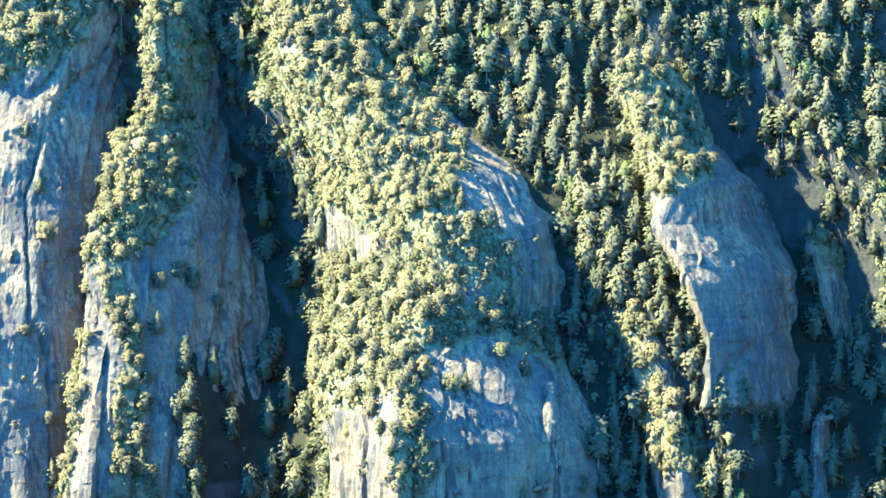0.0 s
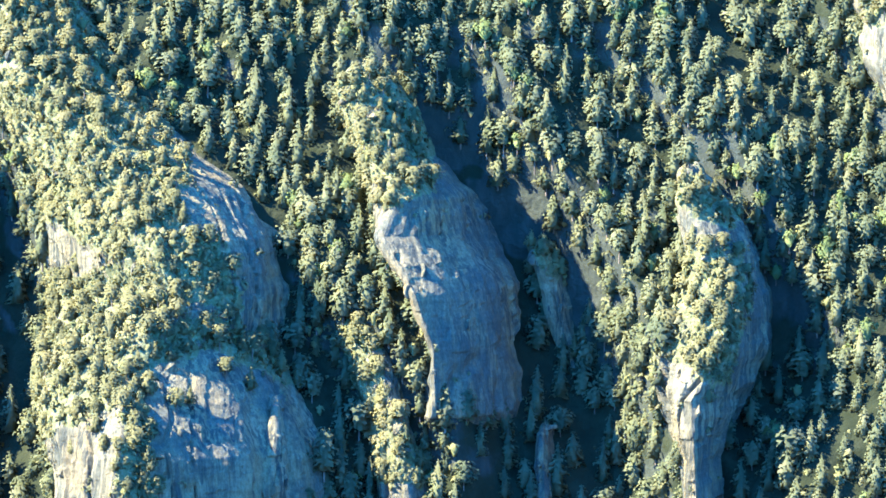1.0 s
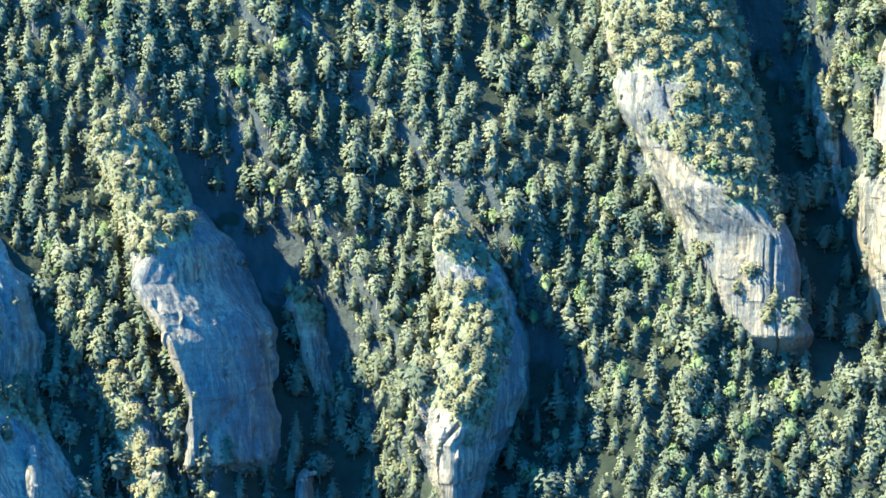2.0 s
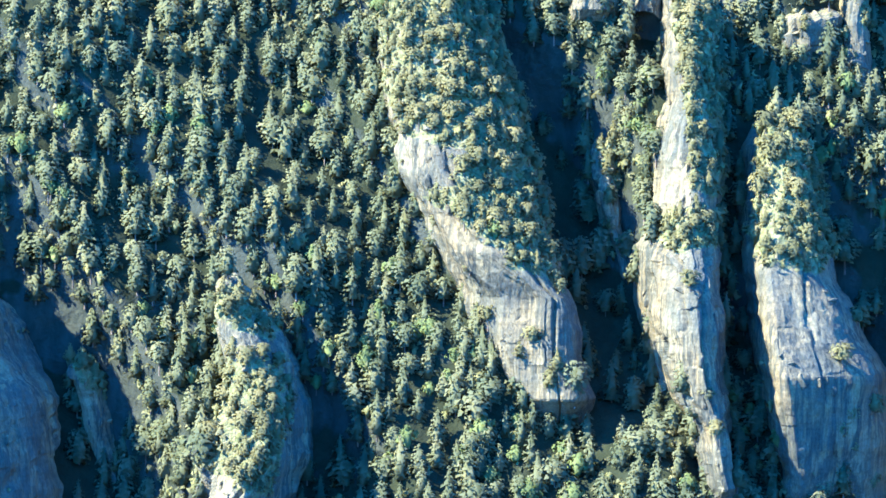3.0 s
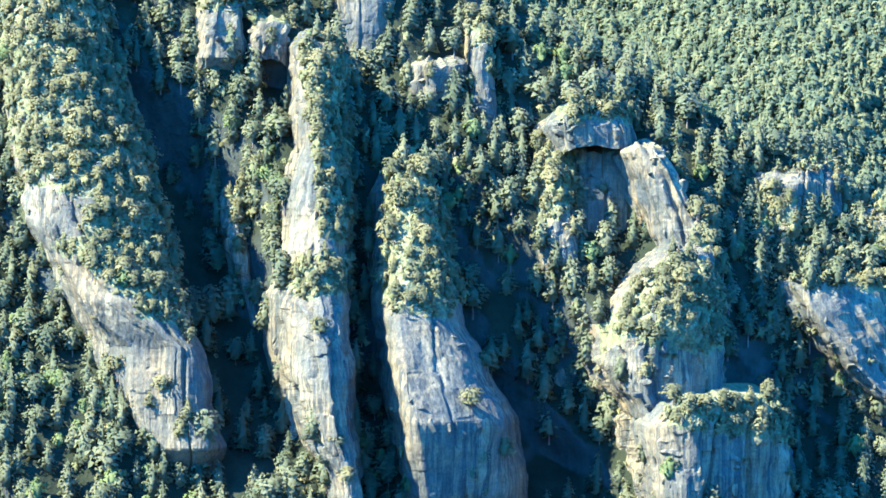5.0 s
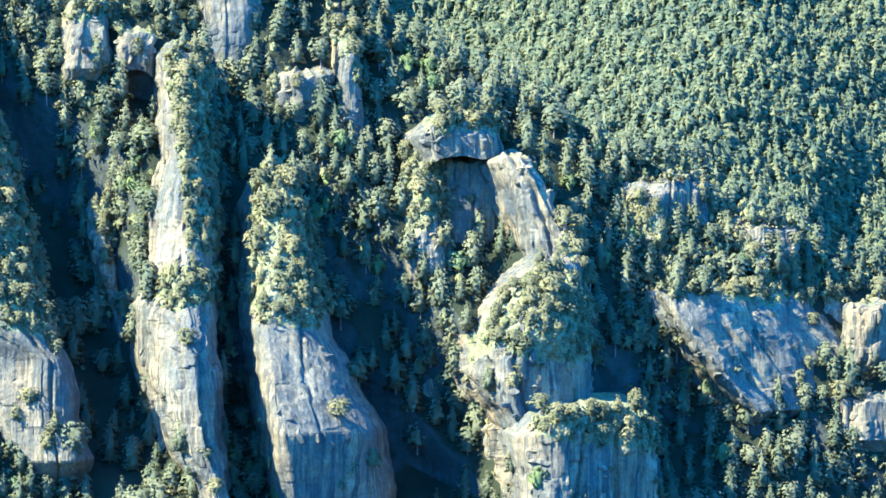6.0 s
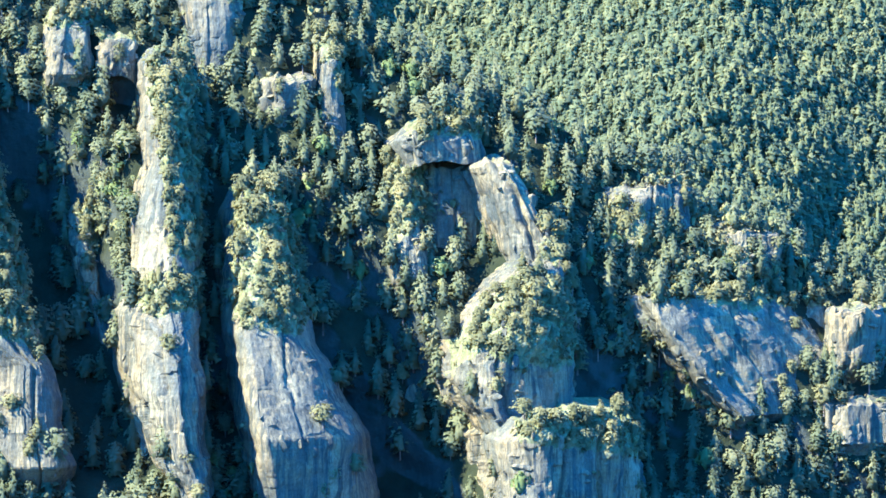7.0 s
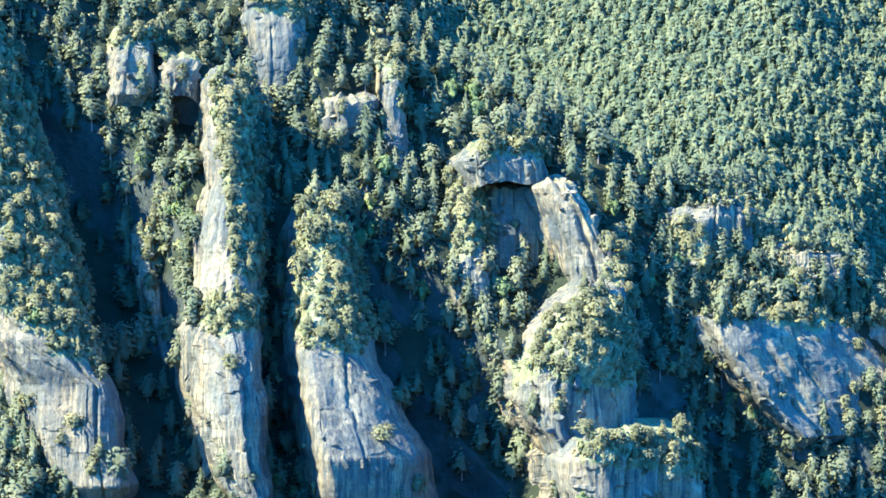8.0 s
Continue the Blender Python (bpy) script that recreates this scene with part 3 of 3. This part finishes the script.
RASTER, COLS, ROCK_THINGS, BOULDER_COLS = [], [], [], {}
KIND = {
    'west_wall': ('rock_wall', 'shaded grey limestone wall with dark water streaks'),
    'spine': ('rock_spine', 'tall narrow limestone spine with pines on its crest'),
    'great_buttress_back': ('rock_buttress', 'broad limestone buttress with a white undercut band and pines above'),
    'great_buttress_front': ('rock_buttress', 'bulging limestone buttress with a green wooded shoulder and hollow face'),
    'scar_flake': ('rock_flake', 'fresh tan limestone flake on a hollow shaded face'),
    'leaning_rib': ('rock_rib', 'leaning limestone rib with a turf-covered head and shaded flank'),
    'small_spur': ('rock_spur', 'small broken limestone spur among pines'),
    'short_crag': ('rock_crag', 'short sunlit limestone crag among trees'),
    'low_crag': ('rock_crag', 'low shaded limestone crag in the gully'),
    'twin_crag': ('rock_crag', 'two-stepped limestone crag with pines on its ledge'),
    'pale_face': ('rock_bluff', 'pale limestone face with a brightly lit edge below pines'),
    'needle': ('rock_needle', 'thin limestone needle beside a dark gully'),
    'tall_pillar': ('rock_pillar', 'tall pale limestone pillar with a sunlit edge and shrubs'),
    'side_sliver': ('rock_needle', 'thin limestone sliver leaning on the tall pillar'),
    'streaked_tower': ('rock_tower', 'blue-grey limestone tower streaked by water, turf on its head'),
    'cave_wall': ('rock_wall', 'shaded limestone back wall above a cave mouth'),
    'arch_block': ('rock_block', 'pale limestone block with a dark alcove below'),
    'arch_wall': ('rock_wall', 'pale limestone wall bridging a dark alcove high on the slope'),
    'alcove_wall': ('rock_wall', 'shaded limestone back wall of the alcove under the roof ledge'),
    'upper_block': ('rock_block', 'square limestone block high among trees'),
    'upper_rib': ('rock_rib', 'thin ochre limestone rib high on the slope'),
    'upper_wall': ('rock_wall', 'low shaded limestone wall under trees'),
    'arch_west_leg': ('rock_pillar', 'scrub-covered limestone leg below the rock roof'),
    'arch_roof': ('rock_ledge', 'projecting limestone roof ledge over an alcove'),
    'arch_east_leg': ('rock_rib', 'sunlit limestone rib slanting down from the roof ledge'),
    'overhang_crag': ('rock_crag', 'overhanging limestone crag with a wooded green shoulder'),
    'terrace': ('rock_terrace', 'layered limestone terrace with pines on top'),
    'east_band': ('rock_band', 'long shaded limestone band across the slope'),
    'east_upper_band': ('rock_band', 'grey limestone band below the wooded ridge'),
    'east_step': ('rock_band', 'stepped limestone band below the ridge line'),
    'east_lit_rock': ('rock_crag', 'sunlit broken limestone crag on the long band'),
    'east_lower_rock': ('rock_crag', 'low sunlit limestone crag above the forest'),
}
for k, rock in enumerate(ROCKS):
    kind, label = KIND[rock[0]]
    thing = tagged(new(kind, rock_mesh(rock, 40 + 37 * k)), label, "cliff")
    ROCK_THINGS.append(thing)
    BOULDER_COLS[thing] = COLS[-1]


# loose blocks and flakes wedged on the rocks
def boulder(seed):
    bm = bmesh.new()
    bmesh.ops.create_icosphere(bm, subdivisions=2, radius=1.0)
    r = random.Random(seed)
    cuts = [(Vector((r.gauss(0, 1), r.gauss(0, 1), r.gauss(0, 0.7))).normalized(), r.uniform(0.5, 0.85)) for _ in range(9)]
    for v in bm.verts:
        for n, d in cuts:
            over = v.co.dot(n) - d
            if over > 0:
                v.co -= n * over
        v.co.z *= 1.5
    me = bpy.data.meshes.new("boulder")
    bm.to_mesh(me)
    bm.free()
    me.materials.append(ROCK)
    return me


BOULDERS = [boulder(s) for s in range(6)]
br = random.Random(19)
for thing, pts in zip(ROCK_THINGS, RASTER):
    span = pts[:, 0].max() - pts[:, 0].min()
    cols = BOULDER_COLS[thing]
    g = pts.reshape(-1, cols, 3)
    for q in range(int(min(16, 4 + span / 5))):
        j, k = br.randrange(len(g) // 4, len(g) - 4), br.randrange(int(cols * 0.25), int(cols * 0.75))
        x, y, z = (float(c) for c in g[j, k])
        s = br.uniform(0.7, 1.9)
        ob = new("boulder" if q % 3 else "ledge", BOULDERS[br.randrange(6)])
        ob.parent = thing
        ob.matrix_basis = Matrix.LocRotScale((x, y + 0.3 * s, z), Euler((br.uniform(-0.3, 0.3), br.uniform(-0.3, 0.3), br.uniform(0, 6.28))),
                                             (s * 1.2, s * 0.8, s) if q % 3 else (s * 2.2, s, s * 0.45))


# ---- trees ----
rng = np.random.default_rng(7)


def tufts(centres, radii, normals, rim=4, dome=0.4):
    """Small ragged domes of leaves, one for each centre. Returns (verts, tris) with shared corners, so that each tuft shades softly."""
    c, r, n = np.asarray(centres, float), np.asarray(radii, float), np.asarray(normals, float)
    k = len(c)
    n = n + rng.normal(0, 0.25, (k, 3))
    n /= np.linalg.norm(n, axis=1)[:, None]
    e = np.cross(n, rng.normal(size=(k, 3)))
    e /= np.linalg.norm(e, axis=1)[:, None]
    f = np.cross(n, e)
    a = (np.arange(rim)[None, :] + rng.uniform(-0.33, 0.33, (k, rim))) * 2 * math.pi / rim
    rr = r[:, None] * rng.uniform(0.5, 1.55, (k, rim))
    low = (r * dome)[:, None] * rng.uniform(0.4, 1.5, (k, rim))
    ring = c[:, None] + (np.cos(a) * rr)[..., None] * e[:, None] + (np.sin(a) * rr)[..., None] * f[:, None] - low[..., None] * n[:, None]
    verts = np.concatenate([(c + n * (0.35 * r)[:, None])[:, None], ring], 1)
    q = np.arange(rim)
    one = np.stack([0 * q, 1 + q, 1 + (q + 1) % rim], 1)
    tris = one[None] + (np.arange(k) * (rim + 1))[:, None, None]
    return verts.reshape(-1, 3), tris.reshape(-1, 3)


def outward(verts):
    """Normals of a crown that swing out from its heart, as a mass of fine needles shades."""
    top = verts[:, 2].max()
    n = verts * np.array([1, 1, 0.55]) - np.array([0, 0, 0.18 * top]) + rng.normal(0, 0.3, verts.shape)
    return n / (np.linalg.norm(n, axis=1)[:, None] + 1e-6)


def merged(*pieces):
    """Several (verts, tris) as one."""
    verts, tris, n = [], [], 0
    for v, t in pieces:
        verts.append(v)
        tris.append(t + n)
        n += len(v)
    return np.concatenate(verts), np.concatenate(tris)


def lathe(rings, sides, rough):
    """A lumpy turned body out of (height, radius) rings."""
    a = np.arange(sides) * 2 * math.pi / sides
    g = np.array([np.stack([np.cos(a) * r * rng.uniform(1 - rough, 1 + rough, sides), np.sin(a) * r * rng.uniform(1 - rough, 1 + rough, sides), z + rng.normal(0, rough * 0.5, sides)], 1) for z, r in rings])
    q = np.arange(sides)
    tris = []
    for k in range(len(rings) - 1):
        lo, hi = k * sides + q, (k + 1) * sides + q
        l2, h2 = k * sides + (q + 1) % sides, (k + 1) * sides + (q + 1) % sides
        tris += [np.stack([lo, l2, h2], 1), np.stack([lo, h2, hi], 1)]
    return g.reshape(-1, 3), np.concatenate(tris)


def trunk_mesh(h, r, sides=5):
    """Tapered, slightly crooked trunk."""
    return lathe([(-0.6, r * 1.3), (0.35 * h, r * 0.85), (0.7 * h, r * 0.5), (h, r * 0.12)], sides, 0.12)


def pine(h, base, spread, tiers, boughs, form, pad=0.5, rim=3):
    """A pine: loose tiers of boughs round a dense heart, each bough ending in ragged tufts. form: 'cone', 'egg' or 'umbrella'."""
    width = {"cone": lambda f: (1 - f) ** 0.75 * (0.75 + 0.25 * min(1, f / 0.12)) + 0.07,
             "egg": lambda f: math.sqrt(max(0, 1 - ((f - 0.32) / 0.7) ** 2)) * 0.95 + 0.08,
             "umbrella": lambda f: math.sqrt(max(0, 1 - ((f - 0.45) / 0.62) ** 2)) + 0.08}[form]
    crown = lambda f: h * (base + (1 - base) * f)
    heart = lathe([(crown(f) - 0.02 * h, spread * 0.5 * width(f)) for f in (0.02, 0.3, 0.65)] + [(h * 0.97, 0.05)], 5, 0.25)
    lop = rng.uniform(0, 6.28)
    c, r, n = [], [], []
    for k in range(tiers):
        f = (k + 0.2) / tiers
        R = spread * width(f) * rng.uniform(0.82, 1.12)
        m = max(3, int(round(boughs * (0.3 + 0.75 * R / spread))))
        a0 = rng.uniform(0, 6.28)
        for q in range(m):
            if rng.random() < 0.1:
                continue
            a = a0 + (q + rng.uniform(-0.3, 0.3)) * 6.283 / m
            L = R * rng.uniform(0.72, 1.12) * (1 + 0.16 * math.cos(a - lop))
            z = crown(f) + rng.normal(0, 0.025 * h)
            for part_of in ((0.6, 0.98) if L > 1.3 else (0.85,)):
                b = a + rng.normal(0, 0.2)
                c.append((math.cos(b) * L * part_of, math.sin(b) * L * part_of, z + (0.25 if form == "umbrella" else -0.1) * L * part_of * 0.3 + 0.1 * (1 - part_of) * h * 0.4))
                r.append(pad * rng.uniform(0.7, 1.25) * (0.6 + 0.5 * R / spread))
                n.append((0.6 * math.cos(b), 0.6 * math.sin(b), 1.0 if form == "umbrella" else 0.8))
    c.append((0, 0, h * 0.985))
    r.append(pad * 0.55)
    n.append((0, 0, 1.0))
    return merged(heart, tufts(c, r, n, rim))


def broadleaf(h, spread, count=120, pad=0.55, low=0.22):
    """A leafy crown of several rounded heads made of many tufts."""
    heads = [(np.array([math.cos(a) * spread * 0.45, math.sin(a) * spread * 0.45, h * rng.uniform(0.45, 0.68)]), spread * rng.uniform(0.5, 0.7)) for a in rng.uniform(0, 1.2, 5) + np.arange(5) * 1.257]
    heads.append((np.array([0, 0, h * 0.74]), spread * 0.62))
    c, r, n = [], [], []
    for k in range(count):
        centre, size = heads[k % len(heads)]
        v = rng.normal(size=3)
        v[2] = abs(v[2]) * 0.9 - 0.25
        v /= np.linalg.norm(v)
        c.append(centre + v * size * rng.uniform(0.8, 1.1) * np.array([1, 1, 0.9]))
        r.append(pad * rng.uniform(0.7, 1.3))
        n.append(v + np.array([0, 0, 0.2]))
    heart = lathe([(h * low, 0.2 * spread), (h * 0.4, 0.5 * spread), (h * 0.65, 0.48 * spread), (h * 0.85, 0.2 * spread), (h * 0.9, 0.03)], 5, 0.3)
    return merged(heart, tufts(c, r, n, 3))


def shrub(h, spread, count=9):
    a, q = rng.uniform(0, 6.28, count), np.sqrt(rng.random(count))
    c = np.stack([np.cos(a) * spread * q, np.sin(a) * spread * q, h * (0.95 - 0.65 * q * q)], 1)
    return tufts(c, rng.uniform(0.4, 0.75, count), np.stack([np.cos(a) * q, np.sin(a) * q, 0.3 + 0.7 * (1 - q)], 1), 3)


FORMS = [("cone", 11.0, 0.06, 3.1), ("cone", 9.6, 0.1, 2.9), ("cone", 9.0, 0.08, 3.2), ("egg", 10.2, 0.18, 3.0), ("cone", 12.0, 0.1, 2.9), ("umbrella", 8.8, 0.34, 3.2), ("egg", 8.6, 0.12, 2.6), ("cone", 8.0, 0.05, 2.7)]
PINES = [(pine(h, base, s, 11 if form == "cone" else 9, 9.0, form, 0.62), trunk_mesh(h * 0.95, 0.2)) for form, h, base, s in FORMS]
CLIFF_FORMS = [("umbrella", 7.4, 0.4, 3.0), ("egg", 7.0, 0.25, 2.3), ("umbrella", 8.2, 0.46, 3.2), ("cone", 8.0, 0.16, 2.5), ("cone", 6.4, 0.12, 2.3), ("umbrella", 6.0, 0.35, 2.8)]
CLIFF_PINES = [(pine(h, base, s, 6 if form == "umbrella" else 9, 9.0, form, 0.58), trunk_mesh(h * 0.95, 0.17)) for form, h, base, s in CLIFF_FORMS]
BROADS = [(broadleaf(8.0, s), trunk_mesh(6.0, 0.17)) for s in (2.9, 3.3, 2.6, 3.1)]
SMALL = [broadleaf(3.8, s, 26, 0.48, 0.05) for s in (1.3, 1.6, 1.4, 1.8)]
SHRUBS = [shrub(1.7, s) for s in (1.0, 1.3, 1.6, 0.9)]
FARS = [pine(h, 0.06, s, 4, 3.6, form, 1.15) for form, h, s in (("egg", 8.0, 2.6), ("cone", 9.0, 2.8), ("egg", 6.8, 2.8), ("cone", 8.0, 2.5), ("egg", 7.4, 2.5))]

# one wooded surface out of slope and rocks, on a grid over x and height
GX, GZ = np.arange(-345, 400, 1.0), np.arange(40, 300, 1.0)
mx, mz = np.meshgrid(GX, GZ)
crest_here = np.interp(mx, CREST_X, CREST_Z)
face = np.where(mz <= crest_here, hill(mx, mz), 1e9)
on_rock = np.zeros_like(face, bool)
veg = np.ones_like(face)
for rock in ROCKS:
    fr = rock_front(mx, mz, rock)
    on_rock |= fr < face
    veg = np.where(fr < face, cover(rock[0], mx, np.where(fr < 1e8, fr, 1000.0), mz), veg)
    face = np.minimum(face, fr)
rise = np.gradient(face, axis=0)      # metres north for a metre up: 0 is a sheer face
side = np.abs(np.gradient(face, axis=1))
# what a tree can stand on
deep = np.clip(1.3 - gullies(mx, mz, 0.55) / 12, 0.06, 1)
foothold = np.where(on_rock, np.clip(veg * (0.75 + 1.2 * fbm(mx / 8, mz / 8, 0.0, 63, 2)), 0.004, 1.4) * (side < 8),
                    np.where((mx > 238) & (mz < 214) & (mz > 160), 0.4, 1.0) * np.clip(0.95 - 1.2 * hollow(mx, mz), 0.4, 1) * (side < 12) * np.clip((rise + 0.1) / 0.3, 0.5, 1) * deep * np.clip(1.2 - pits(mx, mz) / 7, 0, 1))
# where exactly the broken rock stands
cast = np.full(face.shape, 1e9)
for pts in RASTER:
    j, k = np.round(pts[:, 2] - GZ[0]).astype(int), np.round(pts[:, 0] - GX[0]).astype(int)
    ok = (j >= 0) & (j < len(GZ)) & (k >= 0) & (k < len(GX))
    np.minimum.at(cast, (j[ok], k[ok]), pts[ok, 1])
face = np.where(cast < 1e8, np.minimum(cast, np.where(on_rock, 1e9, face)), face)


def scatter(count, gap, weight, jitter_seed):
    """Places on the wooded surface, at least gap apart."""
    r = np.random.default_rng(jitter_seed)
    w = np.clip(weight, 0, None).ravel()
    idx = r.choice(w.size, size=min(count, int((w > 0).sum())), replace=False, p=w / w.sum())
    cells, out = {}, []
    for i in idx:
        j, k = divmod(int(i), len(GX))
        x, z = GX[k] + r.uniform(-0.5, 0.5), GZ[j] + r.uniform(-0.5, 0.5)
        key = (int(x // gap), int(z // gap))
        if face[j, k] > 1e8 or any((x - ox) ** 2 + (z - oz) ** 2 < gap * gap for a in (-1, 0, 1) for b in (-1, 0, 1) for ox, oz in cells.get((key[0] + a, key[1] + b), ())):
            continue
        cells.setdefault(key, []).append((x, z))
        out.append((x, min(face[j, k], 1400.0) + (0.8 if on_rock[j, k] or rise[j, k] > 0.2 else -1.6), z - 0.5, bool(on_rock[j, k])))
    return out


def soften(me, ways):
    me.normals_split_custom_set_from_vertices(ways / (np.linalg.norm(ways, axis=1)[:, None] + 1e-6))


def joined(name, places, crowns, leaf, label, category, low, high):
    """Many plants in one mesh."""
    r = np.random.default_rng(len(places))
    verts, tris, mats, ways, n = [], [], [], [], 0
    for x, y, z, rocky in places:
        v = crowns[r.integers(len(crowns))]
        s, a, tall = r.uniform(low, high), r.uniform(0, 6.28), r.uniform(0.88, 1.18)
        c, d = math.cos(a) * s, math.sin(a) * s
        for (p, t), mat in zip(v if isinstance(v[0], tuple) else (v,), (0, 1)):
            verts.append(np.stack([p[:, 0] * c - p[:, 1] * d + x, p[:, 0] * d + p[:, 1] * c + y, p[:, 2] * s * tall + z], 1))
            w = outward(p) if mat == 0 else p * np.array([1, 1, 0])
            ways.append(np.stack([w[:, 0] * c - w[:, 1] * d, w[:, 0] * d + w[:, 1] * c, w[:, 2] * s], 1))
            tris.append(t + n)
            mats.append(np.full(len(t), mat))
            n += len(p)
    me = mesh_from(name, np.concatenate(verts), np.concatenate(tris), leaf, True)
    me.materials.append(BARK)
    me.polygons.foreach_set("material_index", np.concatenate(mats).astype(np.int32))
    soften(me, np.concatenate(ways))
    return tagged(new(name, me), label, category, kind="stuff")


wood = fbm(mx / 30, mz / 30, 0.0, 61, 3)
pines = scatter(30000, 5.3, np.where(on_rock, 0.0, foothold) * (1 + 0.4 * wood), 1)
cliff_pines = scatter(9000, 3.7, np.where(on_rock, foothold, 0.0), 5)
heath = (mx > 238) & (mz < 214) & (mz > 160) & ~on_rock      # scrubby shelf below the ridge
shrubs = scatter(15000, 1.5, np.where(on_rock | heath, np.maximum(np.maximum(foothold, 0.9 * veg * (side < 20) * on_rock), heath), 0.1 * foothold), 2)
oaks = scatter(7500, 2.8, np.where(on_rock, foothold - 0.01, np.where(heath, 0.8, 0.03 * foothold)), 4)
broads = scatter(700, 5.0, foothold * np.where(on_rock, 0.0, 1.0) * np.clip(-wood, 0, 1), 3)


def part(name, body, mat, parent, label=""):
    ob = new(name, mesh_from(name, *body, mat, True))
    if name == "crown":
        soften(ob.data, outward(body[0]))
    ob.parent = parent
    return tagged(ob, label) if label else ob


def tree_things(name, places, forms, leaf, labels, category, group, low, high):
    """Single trees, each with a trunk and a crown; a few forms are built and then copied."""
    r = np.random.default_rng(len(places) + 5)
    first = {}
    for x, y, z, rocky in places:
        q = int(r.integers(len(forms)))
        s = r.uniform(low, high)
        m = Matrix.LocRotScale((x, y, z), Euler((r.normal(0, 0.04), r.normal(0, 0.04), r.uniform(0, 6.28))), (s, s, s * r.uniform(0.9, 1.12)))
        if q not in first:
            tree = new(name)
            part("trunk", forms[q][1], BARK, tree, "slim grey-brown trunk")
            part("crown", forms[q][0], leaf, tree)
            tagged(tree, labels[q % len(labels)], category, group)
            first[q] = tree
            tree.matrix_basis = m.copy()
            tree.scale = (1, 1, 1)
        else:
            copy_thing(first[q], m)


tree_things("pine_tree", cliff_pines[:300], CLIFF_PINES, DRY_PINE, ["sunlit pine with layered boughs growing on a limestone cliff", "broad-crowned pine rooted on a rocky ledge", "slender olive-green pine on a cliff shoulder"],
            "tree", "pines on the cliffs", 0.75, 1.2)
joined("pine_forest", pines, PINES, PINE, "dense sunlit pine forest on the gorge side", "forest", 0.9, 1.4)
joined("cliff_pine_wood", cliff_pines[300:], CLIFF_PINES, DRY_PINE, "sunlit pines crowding the tops of the limestone cliffs", "forest", 0.7, 1.15)
joined("oak_scrub", oaks, SMALL, OAK, "pale olive scrub oaks on the sunlit shoulders of the cliffs", "trees", 0.65, 1.3)
joined("scrub", shrubs, SHRUBS, SHRUB, "yellow-green scrub on ledges of the cliffs", "shrubs", 0.7, 1.7)
marked = []
for x, z in ((87.5, 175.6), (27.8, 150.0), (39.4, 144.2), (22.6, 148.9), (15.5, 113.5), (26.4, 99.5), (45.8, 179.9), (24.4, 150.0), (91.7, 211.6), (90.6, 213.1), (201.0, 124.4), (89.1, 212.1), (-315.7, 56.7), (-5.6, 88.2), (-55.4, 84.0)):
    j, k = int(round(z - GZ[0])), int(round(x - GX[0]))
    marked.append((x, float(face[j, k]) + 0.5, z - 4.0, False))
tree_things("broadleaf_tree", marked + broads[:240], BROADS, GREEN, ["bright green broadleaf tree with a rounded crown among pines", "fresh green leafy tree beside a shaded gully"],
            "tree", "broadleaf trees on the slope", 0.75, 1.25)

fr = np.random.default_rng(11)
px, ps = fr.uniform(150, 800, 40000), fr.uniform(0.1, 0.75, 40000)
py, pz = far_hill(px, ps)
shown = (pz - EYE) / py > (np.interp(px * 1080 / py, CREST_X, CREST_Z) - EYE - 6) / 1080
far_places = [(x, y, z - 0.6, False) for x, y, z, s in zip(px, py, pz, shown) if s and 0.13 < x / y < 0.345 and (z - EYE) / y < 0.085][:6600]
joined("far_forest", far_places, FARS, FAR_LEAF, "distant forest of conifers on the mountain side", "forest", 0.62, 1.6)
